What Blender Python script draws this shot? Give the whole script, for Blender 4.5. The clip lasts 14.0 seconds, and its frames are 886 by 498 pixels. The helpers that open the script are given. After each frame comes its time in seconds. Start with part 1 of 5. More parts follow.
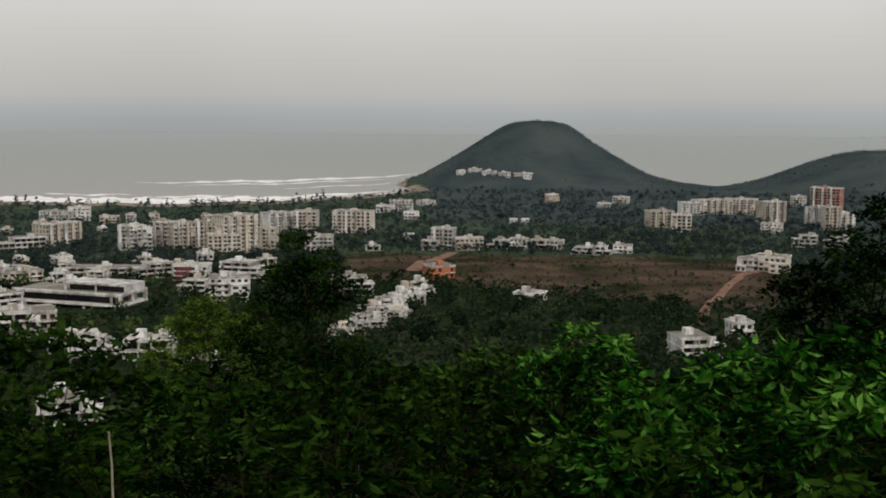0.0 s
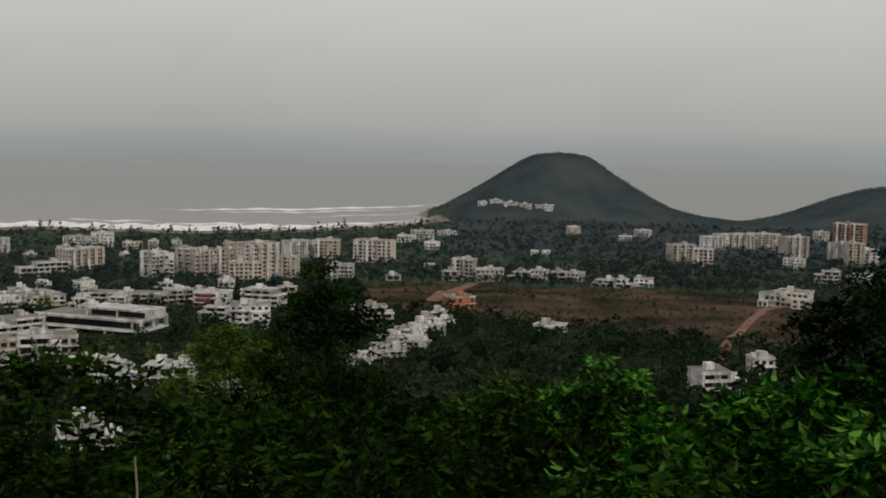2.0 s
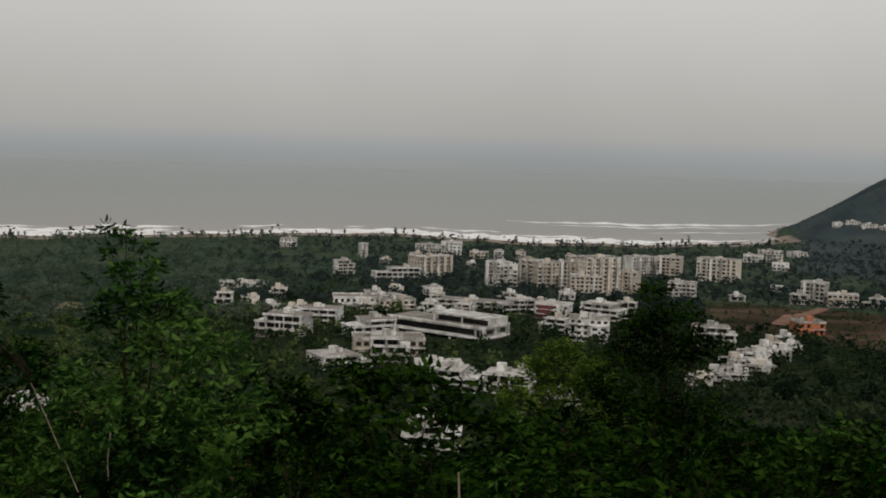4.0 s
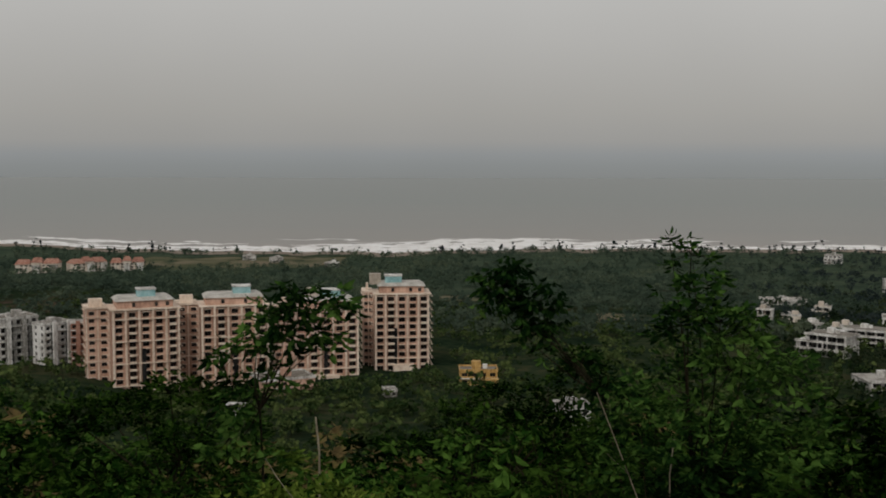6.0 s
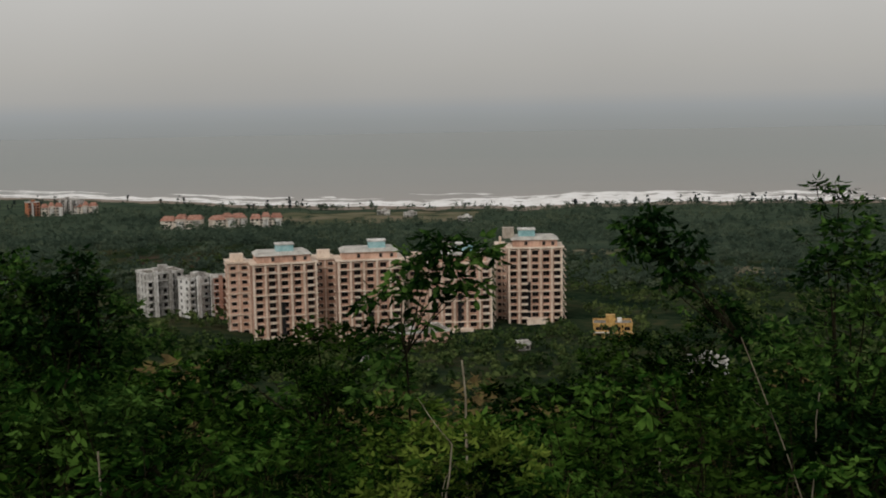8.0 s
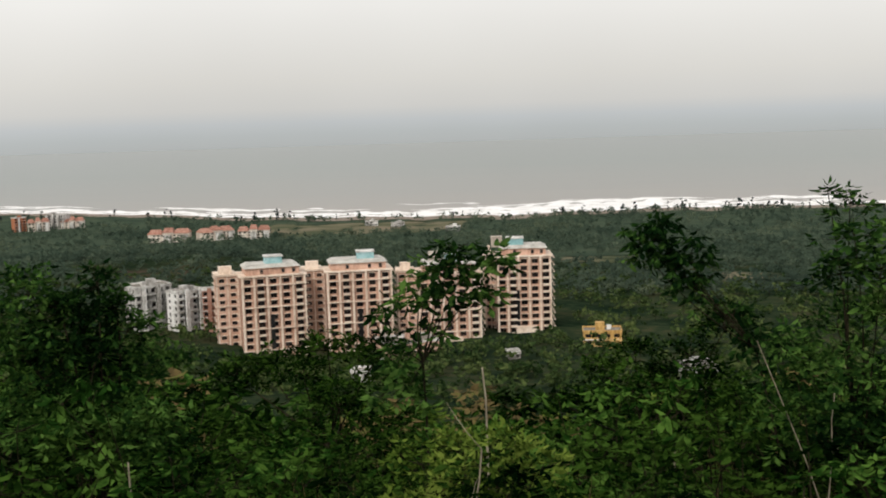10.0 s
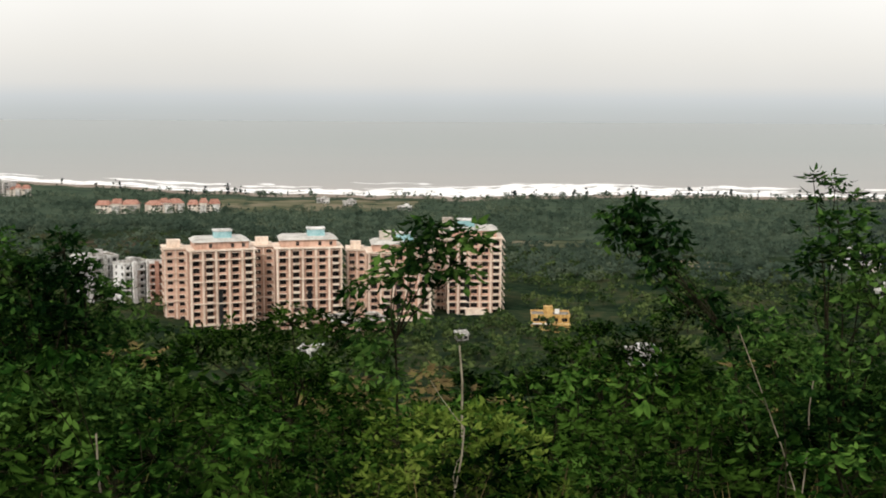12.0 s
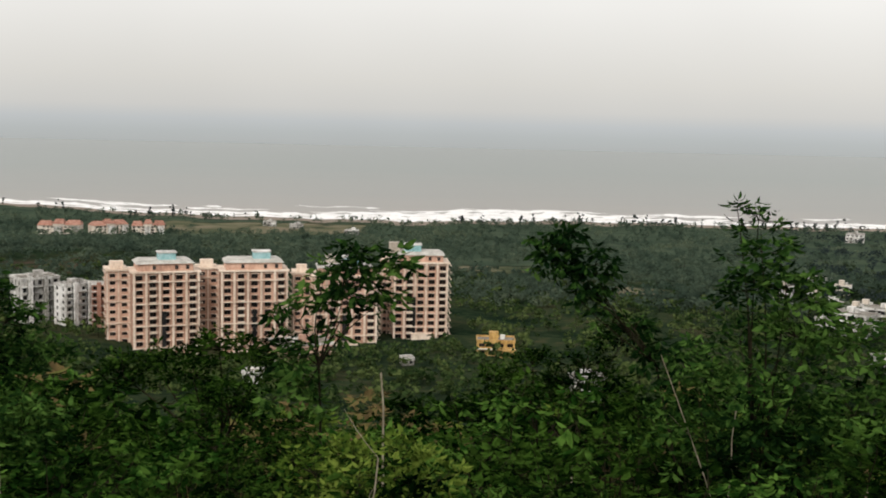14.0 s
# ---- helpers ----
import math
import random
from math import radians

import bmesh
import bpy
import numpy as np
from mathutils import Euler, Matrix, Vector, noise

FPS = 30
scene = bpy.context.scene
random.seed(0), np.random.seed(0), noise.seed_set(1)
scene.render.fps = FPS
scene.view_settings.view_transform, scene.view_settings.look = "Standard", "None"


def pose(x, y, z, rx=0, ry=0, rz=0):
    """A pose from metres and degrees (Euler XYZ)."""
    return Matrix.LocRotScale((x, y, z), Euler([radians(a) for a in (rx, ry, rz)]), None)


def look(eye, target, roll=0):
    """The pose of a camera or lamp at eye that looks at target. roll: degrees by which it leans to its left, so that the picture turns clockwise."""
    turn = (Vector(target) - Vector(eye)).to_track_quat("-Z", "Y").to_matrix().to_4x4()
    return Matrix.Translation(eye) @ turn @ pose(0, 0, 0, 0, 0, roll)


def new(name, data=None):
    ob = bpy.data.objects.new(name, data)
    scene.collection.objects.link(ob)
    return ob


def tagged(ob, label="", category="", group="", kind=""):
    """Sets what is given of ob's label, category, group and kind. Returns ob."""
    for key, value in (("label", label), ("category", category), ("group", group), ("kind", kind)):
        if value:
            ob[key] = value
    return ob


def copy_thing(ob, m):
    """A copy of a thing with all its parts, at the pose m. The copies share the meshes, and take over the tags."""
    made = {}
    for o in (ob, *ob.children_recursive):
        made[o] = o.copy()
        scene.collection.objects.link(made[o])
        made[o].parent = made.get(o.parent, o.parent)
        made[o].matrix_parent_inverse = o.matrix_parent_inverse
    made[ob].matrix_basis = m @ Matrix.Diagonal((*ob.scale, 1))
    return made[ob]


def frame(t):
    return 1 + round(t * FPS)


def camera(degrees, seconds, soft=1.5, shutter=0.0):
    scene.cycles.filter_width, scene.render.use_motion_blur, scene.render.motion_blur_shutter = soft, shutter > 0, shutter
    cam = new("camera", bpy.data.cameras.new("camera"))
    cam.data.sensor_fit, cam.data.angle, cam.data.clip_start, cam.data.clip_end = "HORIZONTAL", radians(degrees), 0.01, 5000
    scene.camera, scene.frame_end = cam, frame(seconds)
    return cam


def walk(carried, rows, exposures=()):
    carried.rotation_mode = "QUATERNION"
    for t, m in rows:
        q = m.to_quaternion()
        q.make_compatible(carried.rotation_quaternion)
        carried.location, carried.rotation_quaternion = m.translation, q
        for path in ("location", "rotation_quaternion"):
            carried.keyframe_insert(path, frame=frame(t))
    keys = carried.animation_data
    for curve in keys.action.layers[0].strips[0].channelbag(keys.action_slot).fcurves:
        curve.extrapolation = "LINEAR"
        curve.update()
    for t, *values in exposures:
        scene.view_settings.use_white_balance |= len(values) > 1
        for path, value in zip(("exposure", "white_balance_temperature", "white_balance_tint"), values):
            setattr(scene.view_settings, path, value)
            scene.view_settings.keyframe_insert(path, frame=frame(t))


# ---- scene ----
cam = camera(42.0, 14.0, soft=1.9)
ROWS = [
    (0, 0.369, 0.028, 129.991, -47.92, -7.16, -0.36),
    (0.5, 0.341, 0.001, 130.004, -46.72, -6.72, -0.48),
    (1, 0.274, -0.037, 130.027, -45.86, -6.69, -1.77),
    (1.5, 0.298, -0.024, 130.028, -46.40, -6.49, -2.43),
    (2, 0.286, -0.031, 130.019, -46.81, -5.66, -1.07),
    (2.2, 0.275, -0.033, 130.029, -45.43, -5.37, -0.70),
    (4.3, 0.396, 0.013, 130.069, -25.21, -5.18, -1.12),
    (4.5, 0.395, 0.041, 130.070, -21.64, -4.91, -0.53),
    (5, 0.376, 0.118, 130.022, -14.16, -4.33, 0.13),
    (5.5, 0.353, 0.176, 130.067, -8.38, -4.52, 0.38),
    (6, 0.314, 0.278, 130.027, -3.55, -5.00, -0.11),
    (6.5, 0.273, 0.332, 129.999, 0.86, -4.35, -0.10),
    (7, 0.280, 0.274, 129.981, 3.18, -5.43, -0.02),
    (7.2, 0.292, 0.258, 129.981, 3.41, -7.29, 0.00),
    (9.3, 0.127, -0.032, 130.036, 1.77, -7.15, 2.76),
    (9.5, 0.117, -0.021, 130.031, 2.04, -8.00, 2.50),
    (10, 0.062, 0.007, 130.017, 2.27, -6.77, 1.74),
    (10.5, -0.007, 0.055, 129.997, 1.65, -7.20, 0.31),
    (11, -0.040, 0.072, 129.994, 0.84, -7.56, -1.00),
    (11.5, -0.087, 0.084, 129.985, 0.52, -7.89, -0.60),
    (12, -0.126, 0.124, 129.974, 0.06, -7.76, -0.32),
    (12.5, -0.133, 0.149, 129.961, -0.02, -7.59, -1.36),
    (13, -0.103, 0.151, 129.964, 0.05, -7.09, -1.87),
    (13.5, -0.062, 0.140, 129.966, -0.66, -6.84, -1.65),
    (14, 0.023, 0.240, 129.964, -2.47, -6.50, -1.29),
]
walk(cam, [(t, pose(x, y, z, 90 + p, r, a)) for t, x, y, z, a, p, r in ROWS],
     exposures=[(0, 0.18), (0.6, 0.06), (1.5, -0.1), (2.2, -0.15), (4.3, -0.12), (4.8, -0.24), (6.5, -0.4), (7.2, -0.4), (9.3, 0.47), (10.0, 0.57), (10.5, 0.70), (11.0, 0.83), (13.0, 0.84), (13.5, 0.72), (14, 0.58)])


# ---- sky and sun ----
def sky():
    """Overcast: a pale grey dome, a little darker and bluer in the haze on the horizon, and dimmed overhead, unseen, to
    lower the light.
    """
    w = bpy.data.worlds.new("overcast_sky")
    w.use_nodes = True
    scene.world = w
    nt = w.node_tree
    n = nt.nodes
    n.clear()
    out = n.new("ShaderNodeOutputWorld")
    tex = n.new("ShaderNodeTexSky")
    tex.sky_type = "NISHITA"
    tex.sun_disc = False
    tex.sun_elevation, tex.sun_rotation = radians(40), radians(203)
    tex.air_density, tex.dust_density = 1.0, 4.0
    clear = n.new("ShaderNodeBackground")
    clear.inputs[1].default_value = 0.05
    nt.links.new(tex.outputs[0], clear.inputs[0])
    geo = n.new("ShaderNodeTexCoord")
    sep = n.new("ShaderNodeSeparateXYZ")
    nt.links.new(geo.outputs["Generated"], sep.inputs[0])
    ramp = n.new("ShaderNodeMapRange")
    ramp.inputs[1].default_value, ramp.inputs[2].default_value = -0.06, 0.3
    nt.links.new(sep.outputs[2], ramp.inputs[0])
    col = n.new("ShaderNodeValToRGB")
    e = col.color_ramp.elements
    stops = [(0.0, (0.315, 0.322, 0.312)), (0.094, (0.322, 0.335, 0.330)), (0.125, (0.345, 0.362, 0.362)), (0.152, (0.382, 0.398, 0.404)),
             (0.185, (0.456, 0.450, 0.432)), (0.25, (0.510, 0.498, 0.470)), (0.417, (0.618, 0.606, 0.582)), (0.553, (0.698, 0.688, 0.664)), (1.0, (0.86, 0.852, 0.835))]
    e[0].position, e[0].color = stops[0][0], (*stops[0][1], 1)
    e[1].position, e[1].color = stops[-1][0], (*stops[-1][1], 1)
    for p, c in stops[1:-1]:
        s = e.new(p)
        s.color = (*c, 1)
    nt.links.new(ramp.outputs[0], col.inputs[0])
    veil = n.new("ShaderNodeTexNoise")
    veil.inputs["Scale"].default_value, veil.inputs["Detail"].default_value = 2.2, 3
    nt.links.new(geo.outputs["Generated"], veil.inputs["Vector"])
    vr = n.new("ShaderNodeMapRange")
    vr.inputs[1].default_value, vr.inputs[2].default_value = 0.3, 0.7
    vr.inputs[3].default_value, vr.inputs[4].default_value = 0.94, 1.06
    nt.links.new(veil.outputs[0], vr.inputs[0])
    # added dimming of the unseen sky overhead, to weaken the light on the scene
    thick = n.new("ShaderNodeMapRange")
    thick.inputs[1].default_value, thick.inputs[2].default_value = 0.3, 0.85
    thick.inputs[3].default_value, thick.inputs[4].default_value = 1.0, 0.5
    nt.links.new(sep.outputs[2], thick.inputs[0])
    both = n.new("ShaderNodeMath")
    both.operation = "MULTIPLY"
    nt.links.new(vr.outputs[0], both.inputs[0])
    nt.links.new(thick.outputs[0], both.inputs[1])
    mul = n.new("ShaderNodeVectorMath")
    mul.operation = "SCALE"
    nt.links.new(col.outputs[0], mul.inputs[0])
    nt.links.new(both.outputs[0], mul.inputs["Scale"])
    cloud = n.new("ShaderNodeBackground")
    cloud.inputs[1].default_value = 1.0
    nt.links.new(mul.outputs[0], cloud.inputs[0])
    mix = n.new("ShaderNodeMixShader")
    mix.inputs[0].default_value = 0.93
    nt.links.new(clear.outputs[0], mix.inputs[1])
    nt.links.new(cloud.outputs[0], mix.inputs[2])
    nt.links.new(mix.outputs[0], out.inputs[0])


sky()
sun = new("sun", bpy.data.lights.new("sun", "SUN"))
sun.data.energy, sun.data.angle, sun.data.color = 1.3, radians(14), (1.0, 0.93, 0.84)
sun.matrix_world = look((0, 0, 0), (0.30, 0.70, -0.65))


# ---- materials ----
def material(name, colours, scale=1.0, rough=0.8, bump=0.0, bump_scale=None, island=0.0, detail=4, spec=0.3, per_object=0.0, stretch=(1, 1, 1)):
    """Two scales of noise run through a colour ramp; island and per_object vary the brightness piece by piece."""
    m = bpy.data.materials.new(name)
    m.use_nodes = True
    nt = m.node_tree
    n, b = nt.nodes, nt.nodes["Principled BSDF"]
    b.inputs["Roughness"].default_value = rough
    b.inputs["Specular IOR Level"].default_value = spec
    pos = n.new("ShaderNodeNewGeometry")
    mp = n.new("ShaderNodeMapping")
    mp.inputs["Scale"].default_value = stretch
    nt.links.new(pos.outputs["Position"], mp.inputs[0])
    a, c = n.new("ShaderNodeTexNoise"), n.new("ShaderNodeTexNoise")
    a.inputs["Scale"].default_value, a.inputs["Detail"].default_value = scale, detail
    c.inputs["Scale"].default_value, c.inputs["Detail"].default_value = scale * 7.3, detail
    for q in (a, c):
        nt.links.new(mp.outputs[0], q.inputs["Vector"])
    mixf = n.new("ShaderNodeMath")
    mixf.operation = "MULTIPLY_ADD"
    mixf.inputs[1].default_value = 0.6
    nt.links.new(a.outputs[0], mixf.inputs[0])
    half = n.new("ShaderNodeMath")
    half.operation = "MULTIPLY"
    half.inputs[1].default_value = 0.4
    nt.links.new(c.outputs[0], half.inputs[0])
    nt.links.new(half.outputs[0], mixf.inputs[2])
    wide = n.new("ShaderNodeMath")
    wide.operation = "MULTIPLY_ADD"
    wide.inputs[1].default_value, wide.inputs[2].default_value = 1.8, -0.4
    nt.links.new(mixf.outputs[0], wide.inputs[0])
    last = wide.outputs[0]
    for amount, source in ((island, pos.outputs["Random Per Island"]), (per_object, None)):
        if amount:
            if source is None:
                info = n.new("ShaderNodeObjectInfo")
                source = info.outputs["Random"]
            r = n.new("ShaderNodeMapRange")
            r.inputs[3].default_value, r.inputs[4].default_value = -amount, amount
            nt.links.new(source, r.inputs[0])
            add = n.new("ShaderNodeMath")
            nt.links.new(last, add.inputs[0])
            nt.links.new(r.outputs[0], add.inputs[1])
            last = add.outputs[0]
    ramp = n.new("ShaderNodeValToRGB")
    e = ramp.color_ramp.elements
    e[0].position, e[0].color = 0.3, (*colours[0], 1)
    e[1].position, e[1].color = 0.7, (*colours[-1], 1)
    for i, q in enumerate(colours[1:-1], 1):
        s = e.new(0.3 + 0.4 * i / (len(colours) - 1))
        s.color = (*q, 1)
    nt.links.new(last, ramp.inputs[0])
    nt.links.new(ramp.outputs[0], b.inputs["Base Color"])
    if bump:
        k = n.new("ShaderNodeTexNoise")
        k.inputs["Scale"].default_value, k.inputs["Detail"].default_value = bump_scale or scale * 10, 5
        nt.links.new(mp.outputs[0], k.inputs["Vector"])
        bp = n.new("ShaderNodeBump")
        bp.inputs["Distance"].default_value = bump
        nt.links.new(k.outputs[0], bp.inputs["Height"])
        nt.links.new(bp.outputs[0], b.inputs["Normal"])
    return m


def leaf_material(name, colours, island=0.11, scale=1.7, gloss=0.5, per_object=0.06, spec=0.0, thin=0.22):
    m = material(name, colours, scale=scale, rough=gloss, island=island, per_object=per_object, spec=spec)
    nt = m.node_tree
    b = nt.nodes["Principled BSDF"]
    tr = nt.nodes.new("ShaderNodeBsdfTranslucent")
    mx = nt.nodes.new("ShaderNodeMixShader")
    mx.inputs[0].default_value = thin
    nt.links.new(b.inputs["Base Color"].links[0].from_socket, tr.inputs[0])
    nt.links.new(b.outputs[0], mx.inputs[1])
    nt.links.new(tr.outputs[0], mx.inputs[2])
    nt.links.new(mx.outputs[0], nt.nodes["Material Output"].inputs[0])
    return m


def ground_material():
    """Undergrowth, red bare earth and sand, with near shade and far haze put into the colour, by the masks laid on the
    ground sheet.
    """
    m = material("ground", [(0.010, 0.020, 0.011), (0.018, 0.030, 0.016), (0.030, 0.042, 0.021), (0.048, 0.050, 0.026)], scale=0.03, rough=0.95, bump=0.3, bump_scale=0.4, spec=0.0)
    nt = m.node_tree
    n, b = nt.nodes, nt.nodes["Principled BSDF"]
    last = b.inputs["Base Color"].links[0].from_socket
    pos = n.new("ShaderNodeNewGeometry")
    # the first entry darkens the near ground to stand for shade between the shrubs
    for key, cols, sc in (("near_shade", [(0.004, 0.006, 0.003), (0.009, 0.014, 0.006), (0.022, 0.024, 0.011)], 0.12), ("soil", [(0.024, 0.026, 0.015), (0.046, 0.036, 0.027), (0.072, 0.051, 0.039), (0.104, 0.072, 0.054)], 0.025), ("sand", [(0.21, 0.175, 0.145), (0.29, 0.245, 0.205)], 0.05),
                          # plain and hill colours have the haze of distance put in
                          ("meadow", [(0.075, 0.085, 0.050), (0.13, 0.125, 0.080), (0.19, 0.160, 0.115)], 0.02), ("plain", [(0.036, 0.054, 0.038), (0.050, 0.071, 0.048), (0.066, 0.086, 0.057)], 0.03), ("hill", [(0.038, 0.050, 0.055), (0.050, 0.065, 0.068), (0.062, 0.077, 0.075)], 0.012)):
        at = n.new("ShaderNodeAttribute")
        at.attribute_name = key
        tx = n.new("ShaderNodeTexNoise")
        tx.inputs["Scale"].default_value, tx.inputs["Detail"].default_value = sc, 7
        nt.links.new(pos.outputs["Position"], tx.inputs["Vector"])
        rp = n.new("ShaderNodeValToRGB")
        e = rp.color_ramp.elements
        e[0].position, e[0].color = 0.35, (*cols[0], 1)
        e[1].position, e[1].color = 0.65, (*cols[-1], 1)
        for i, q in enumerate(cols[1:-1], 1):
            s = e.new(0.35 + 0.3 * i / (len(cols) - 1))
            s.color = (*q, 1)
        nt.links.new(tx.outputs[0], rp.inputs[0])
        edge = n.new("ShaderNodeTexNoise")
        edge.inputs["Scale"].default_value, edge.inputs["Detail"].default_value = sc * 3, 6
        nt.links.new(pos.outputs["Position"], edge.inputs["Vector"])
        ad = n.new("ShaderNodeMath")
        nt.links.new(at.outputs["Fac"], ad.inputs[0])
        nt.links.new(edge.outputs[0], ad.inputs[1])
        st = n.new("ShaderNodeMapRange")
        st.inputs[1].default_value, st.inputs[2].default_value = 0.9, 1.15
        nt.links.new(ad.outputs[0], st.inputs[0])
        mx = n.new("ShaderNodeMix")
        mx.data_type = "RGBA"
        nt.links.new(st.outputs[0], mx.inputs[0])
        nt.links.new(last, mx.inputs[6])
        nt.links.new(rp.outputs[0], mx.inputs[7])
        last = mx.outputs[2]
    nt.links.new(last, b.inputs["Base Color"])
    return m


def water_material():
    """Silty brown by the beach, grey-green further out, horizon haze put into the farthest colour; long low swell."""
    m = bpy.data.materials.new("sea_water")
    m.use_nodes = True
    nt = m.node_tree
    n, b = nt.nodes, nt.nodes["Principled BSDF"]
    b.inputs["Roughness"].default_value = 0.35
    b.inputs["IOR"].default_value = 1.33
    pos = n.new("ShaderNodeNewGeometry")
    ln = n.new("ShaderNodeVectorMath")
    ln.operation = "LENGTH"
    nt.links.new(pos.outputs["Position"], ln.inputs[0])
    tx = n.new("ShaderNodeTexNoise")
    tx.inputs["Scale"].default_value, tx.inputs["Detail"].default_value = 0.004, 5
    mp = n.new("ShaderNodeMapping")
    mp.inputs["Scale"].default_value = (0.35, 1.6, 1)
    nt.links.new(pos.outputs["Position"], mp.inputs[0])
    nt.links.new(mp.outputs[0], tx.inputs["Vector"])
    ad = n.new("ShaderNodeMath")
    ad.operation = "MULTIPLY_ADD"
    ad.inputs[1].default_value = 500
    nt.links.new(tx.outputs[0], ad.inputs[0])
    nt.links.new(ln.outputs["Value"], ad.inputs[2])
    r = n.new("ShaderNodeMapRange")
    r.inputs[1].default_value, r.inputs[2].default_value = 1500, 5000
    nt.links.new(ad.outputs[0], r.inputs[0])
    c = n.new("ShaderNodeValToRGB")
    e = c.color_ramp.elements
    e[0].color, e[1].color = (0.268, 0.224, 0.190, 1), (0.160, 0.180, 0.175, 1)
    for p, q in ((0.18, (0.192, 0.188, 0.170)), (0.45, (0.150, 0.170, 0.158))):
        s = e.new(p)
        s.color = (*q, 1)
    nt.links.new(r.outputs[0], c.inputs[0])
    nt.links.new(c.outputs[0], b.inputs["Base Color"])
    return m


M = {}
M["ground"], M["water"] = ground_material(), water_material()
M["foam"] = material("surf_foam", [(0.70, 0.68, 0.66), (0.86, 0.85, 0.84), (0.92, 0.92, 0.92)], scale=0.03, rough=0.9)
M["forest"] = leaf_material("forest_leaf", [(0.008, 0.020, 0.006), (0.038, 0.066, 0.022), (0.100, 0.132, 0.044)], island=0.09, scale=0.05, gloss=0.8, spec=0.0)
# Three far growths with the haze of distance put into the base colour.
M["hazed_forest"] = leaf_material("hazed_forest_leaf", [(0.054, 0.082, 0.060), (0.088, 0.122, 0.085), (0.135, 0.165, 0.106)], island=0.02, thin=0.48, scale=0.012, gloss=0.9, spec=0.0)
M["hazed_wood"] = leaf_material("hazed_wood_leaf", [(0.026, 0.038, 0.038), (0.036, 0.052, 0.050), (0.052, 0.068, 0.061)], island=0.03, thin=0.35, scale=0.015, gloss=0.9, spec=0.0)
M["hazed_scrub"] = leaf_material("hazed_scrub_leaf", [(0.042, 0.062, 0.066), (0.058, 0.082, 0.084), (0.074, 0.098, 0.094)], island=0.04, scale=0.01, gloss=0.9, spec=0.0)
# Near-black low ends put the shade of the leaf gaps into these ramps.
M["leaf"] = leaf_material("shrub_leaf", [(0.002, 0.007, 0.001), (0.014, 0.046, 0.007), (0.082, 0.162, 0.028)], per_object=0.1, island=0.14)
M["leaf_bright"] = leaf_material("bright_leaf", [(0.001, 0.009, 0.001), (0.016, 0.074, 0.005), (0.118, 0.275, 0.042)], island=0.2)
# Two darker copies of the shrub leaf, with shade put into the colour.
M["leaf_shaded"] = leaf_material("shaded_leaf", [(0.001, 0.004, 0.001), (0.007, 0.020, 0.003), (0.044, 0.092, 0.014)], per_object=0.1)
M["leaf_deep_shade"] = leaf_material("deep_shade_leaf", [(0.0008, 0.003, 0.0005), (0.0035, 0.011, 0.0015), (0.024, 0.056, 0.007)], per_object=0.1)
M["leaf_mid"] = leaf_material("sapling_leaf", [(0.004, 0.014, 0.004), (0.023, 0.061, 0.012), (0.094, 0.182, 0.037)], per_object=0.06, island=0.16, thin=0.34)
# Two darker copies of the forest leaf, with deep shade put into the colour.
M["scrub_shaded"] = leaf_material("shaded_scrub_leaf", [(0.003, 0.008, 0.003), (0.012, 0.024, 0.008), (0.040, 0.058, 0.020)], island=0.09, scale=0.07, gloss=0.8, spec=0.0)
M["wood_shaded"] = leaf_material("shaded_wood_leaf", [(0.006, 0.013, 0.007), (0.018, 0.032, 0.016), (0.046, 0.062, 0.028)], island=0.09, scale=0.06, gloss=0.8, spec=0.0)
M["leaf_yellow"] = leaf_material("yellow_green_leaf", [(0.014, 0.032, 0.005), (0.060, 0.104, 0.014), (0.150, 0.205, 0.036)], per_object=0.1)
M["bark"] = material("bark", [(0.008, 0.007, 0.004), (0.017, 0.015, 0.008), (0.038, 0.033, 0.020)], scale=9, bump=0.01, spec=0.03, stretch=(1, 1, 0.25))
M["dry"] = material("dry_stem", [(0.13, 0.105, 0.07), (0.34, 0.30, 0.22)], scale=14, bump=0.004, stretch=(1, 1, 0.2))
M["grass"] = leaf_material("dry_grass", [(0.10, 0.075, 0.035), (0.16, 0.12, 0.05), (0.11, 0.12, 0.035)])
M["pink"] = material("pink_plaster", [(0.36, 0.215, 0.158), (0.53, 0.335, 0.25), (0.64, 0.43, 0.335)], scale=0.12, bump=0.01, bump_scale=4, per_object=0.05, stretch=(1, 1, 0.4))
M["trim"] = material("tower_trim", [(0.54, 0.42, 0.33), (0.72, 0.585, 0.475), (0.82, 0.71, 0.60)], scale=0.25, bump=0.01, bump_scale=4, per_object=0.06, stretch=(1, 1, 0.4))
M["cream"] = material("cream_plaster", [(0.50, 0.435, 0.37), (0.64, 0.57, 0.49), (0.74, 0.68, 0.60)], scale=0.2, bump=0.01, bump_scale=4, stretch=(1, 1, 0.4))
M["pale_roof"] = material("weathered_roof", [(0.34, 0.32, 0.29), (0.47, 0.45, 0.41), (0.58, 0.56, 0.52)], scale=0.3)
M["brown_roof"] = material("brown_terrace", [(0.13, 0.115, 0.095), (0.20, 0.18, 0.15), (0.27, 0.25, 0.22)], scale=0.2)
M["turquoise"] = material("turquoise_paint", [(0.20, 0.38, 0.40), (0.30, 0.52, 0.54), (0.40, 0.60, 0.62)], scale=0.3, stretch=(1, 1, 0.5))
M["white"] = material("white_paint", [(0.24, 0.228, 0.207), (0.49, 0.475, 0.45), (0.75, 0.74, 0.72)], scale=0.25, bump=0.01, bump_scale=3, per_object=0.15, stretch=(1, 1, 0.4))
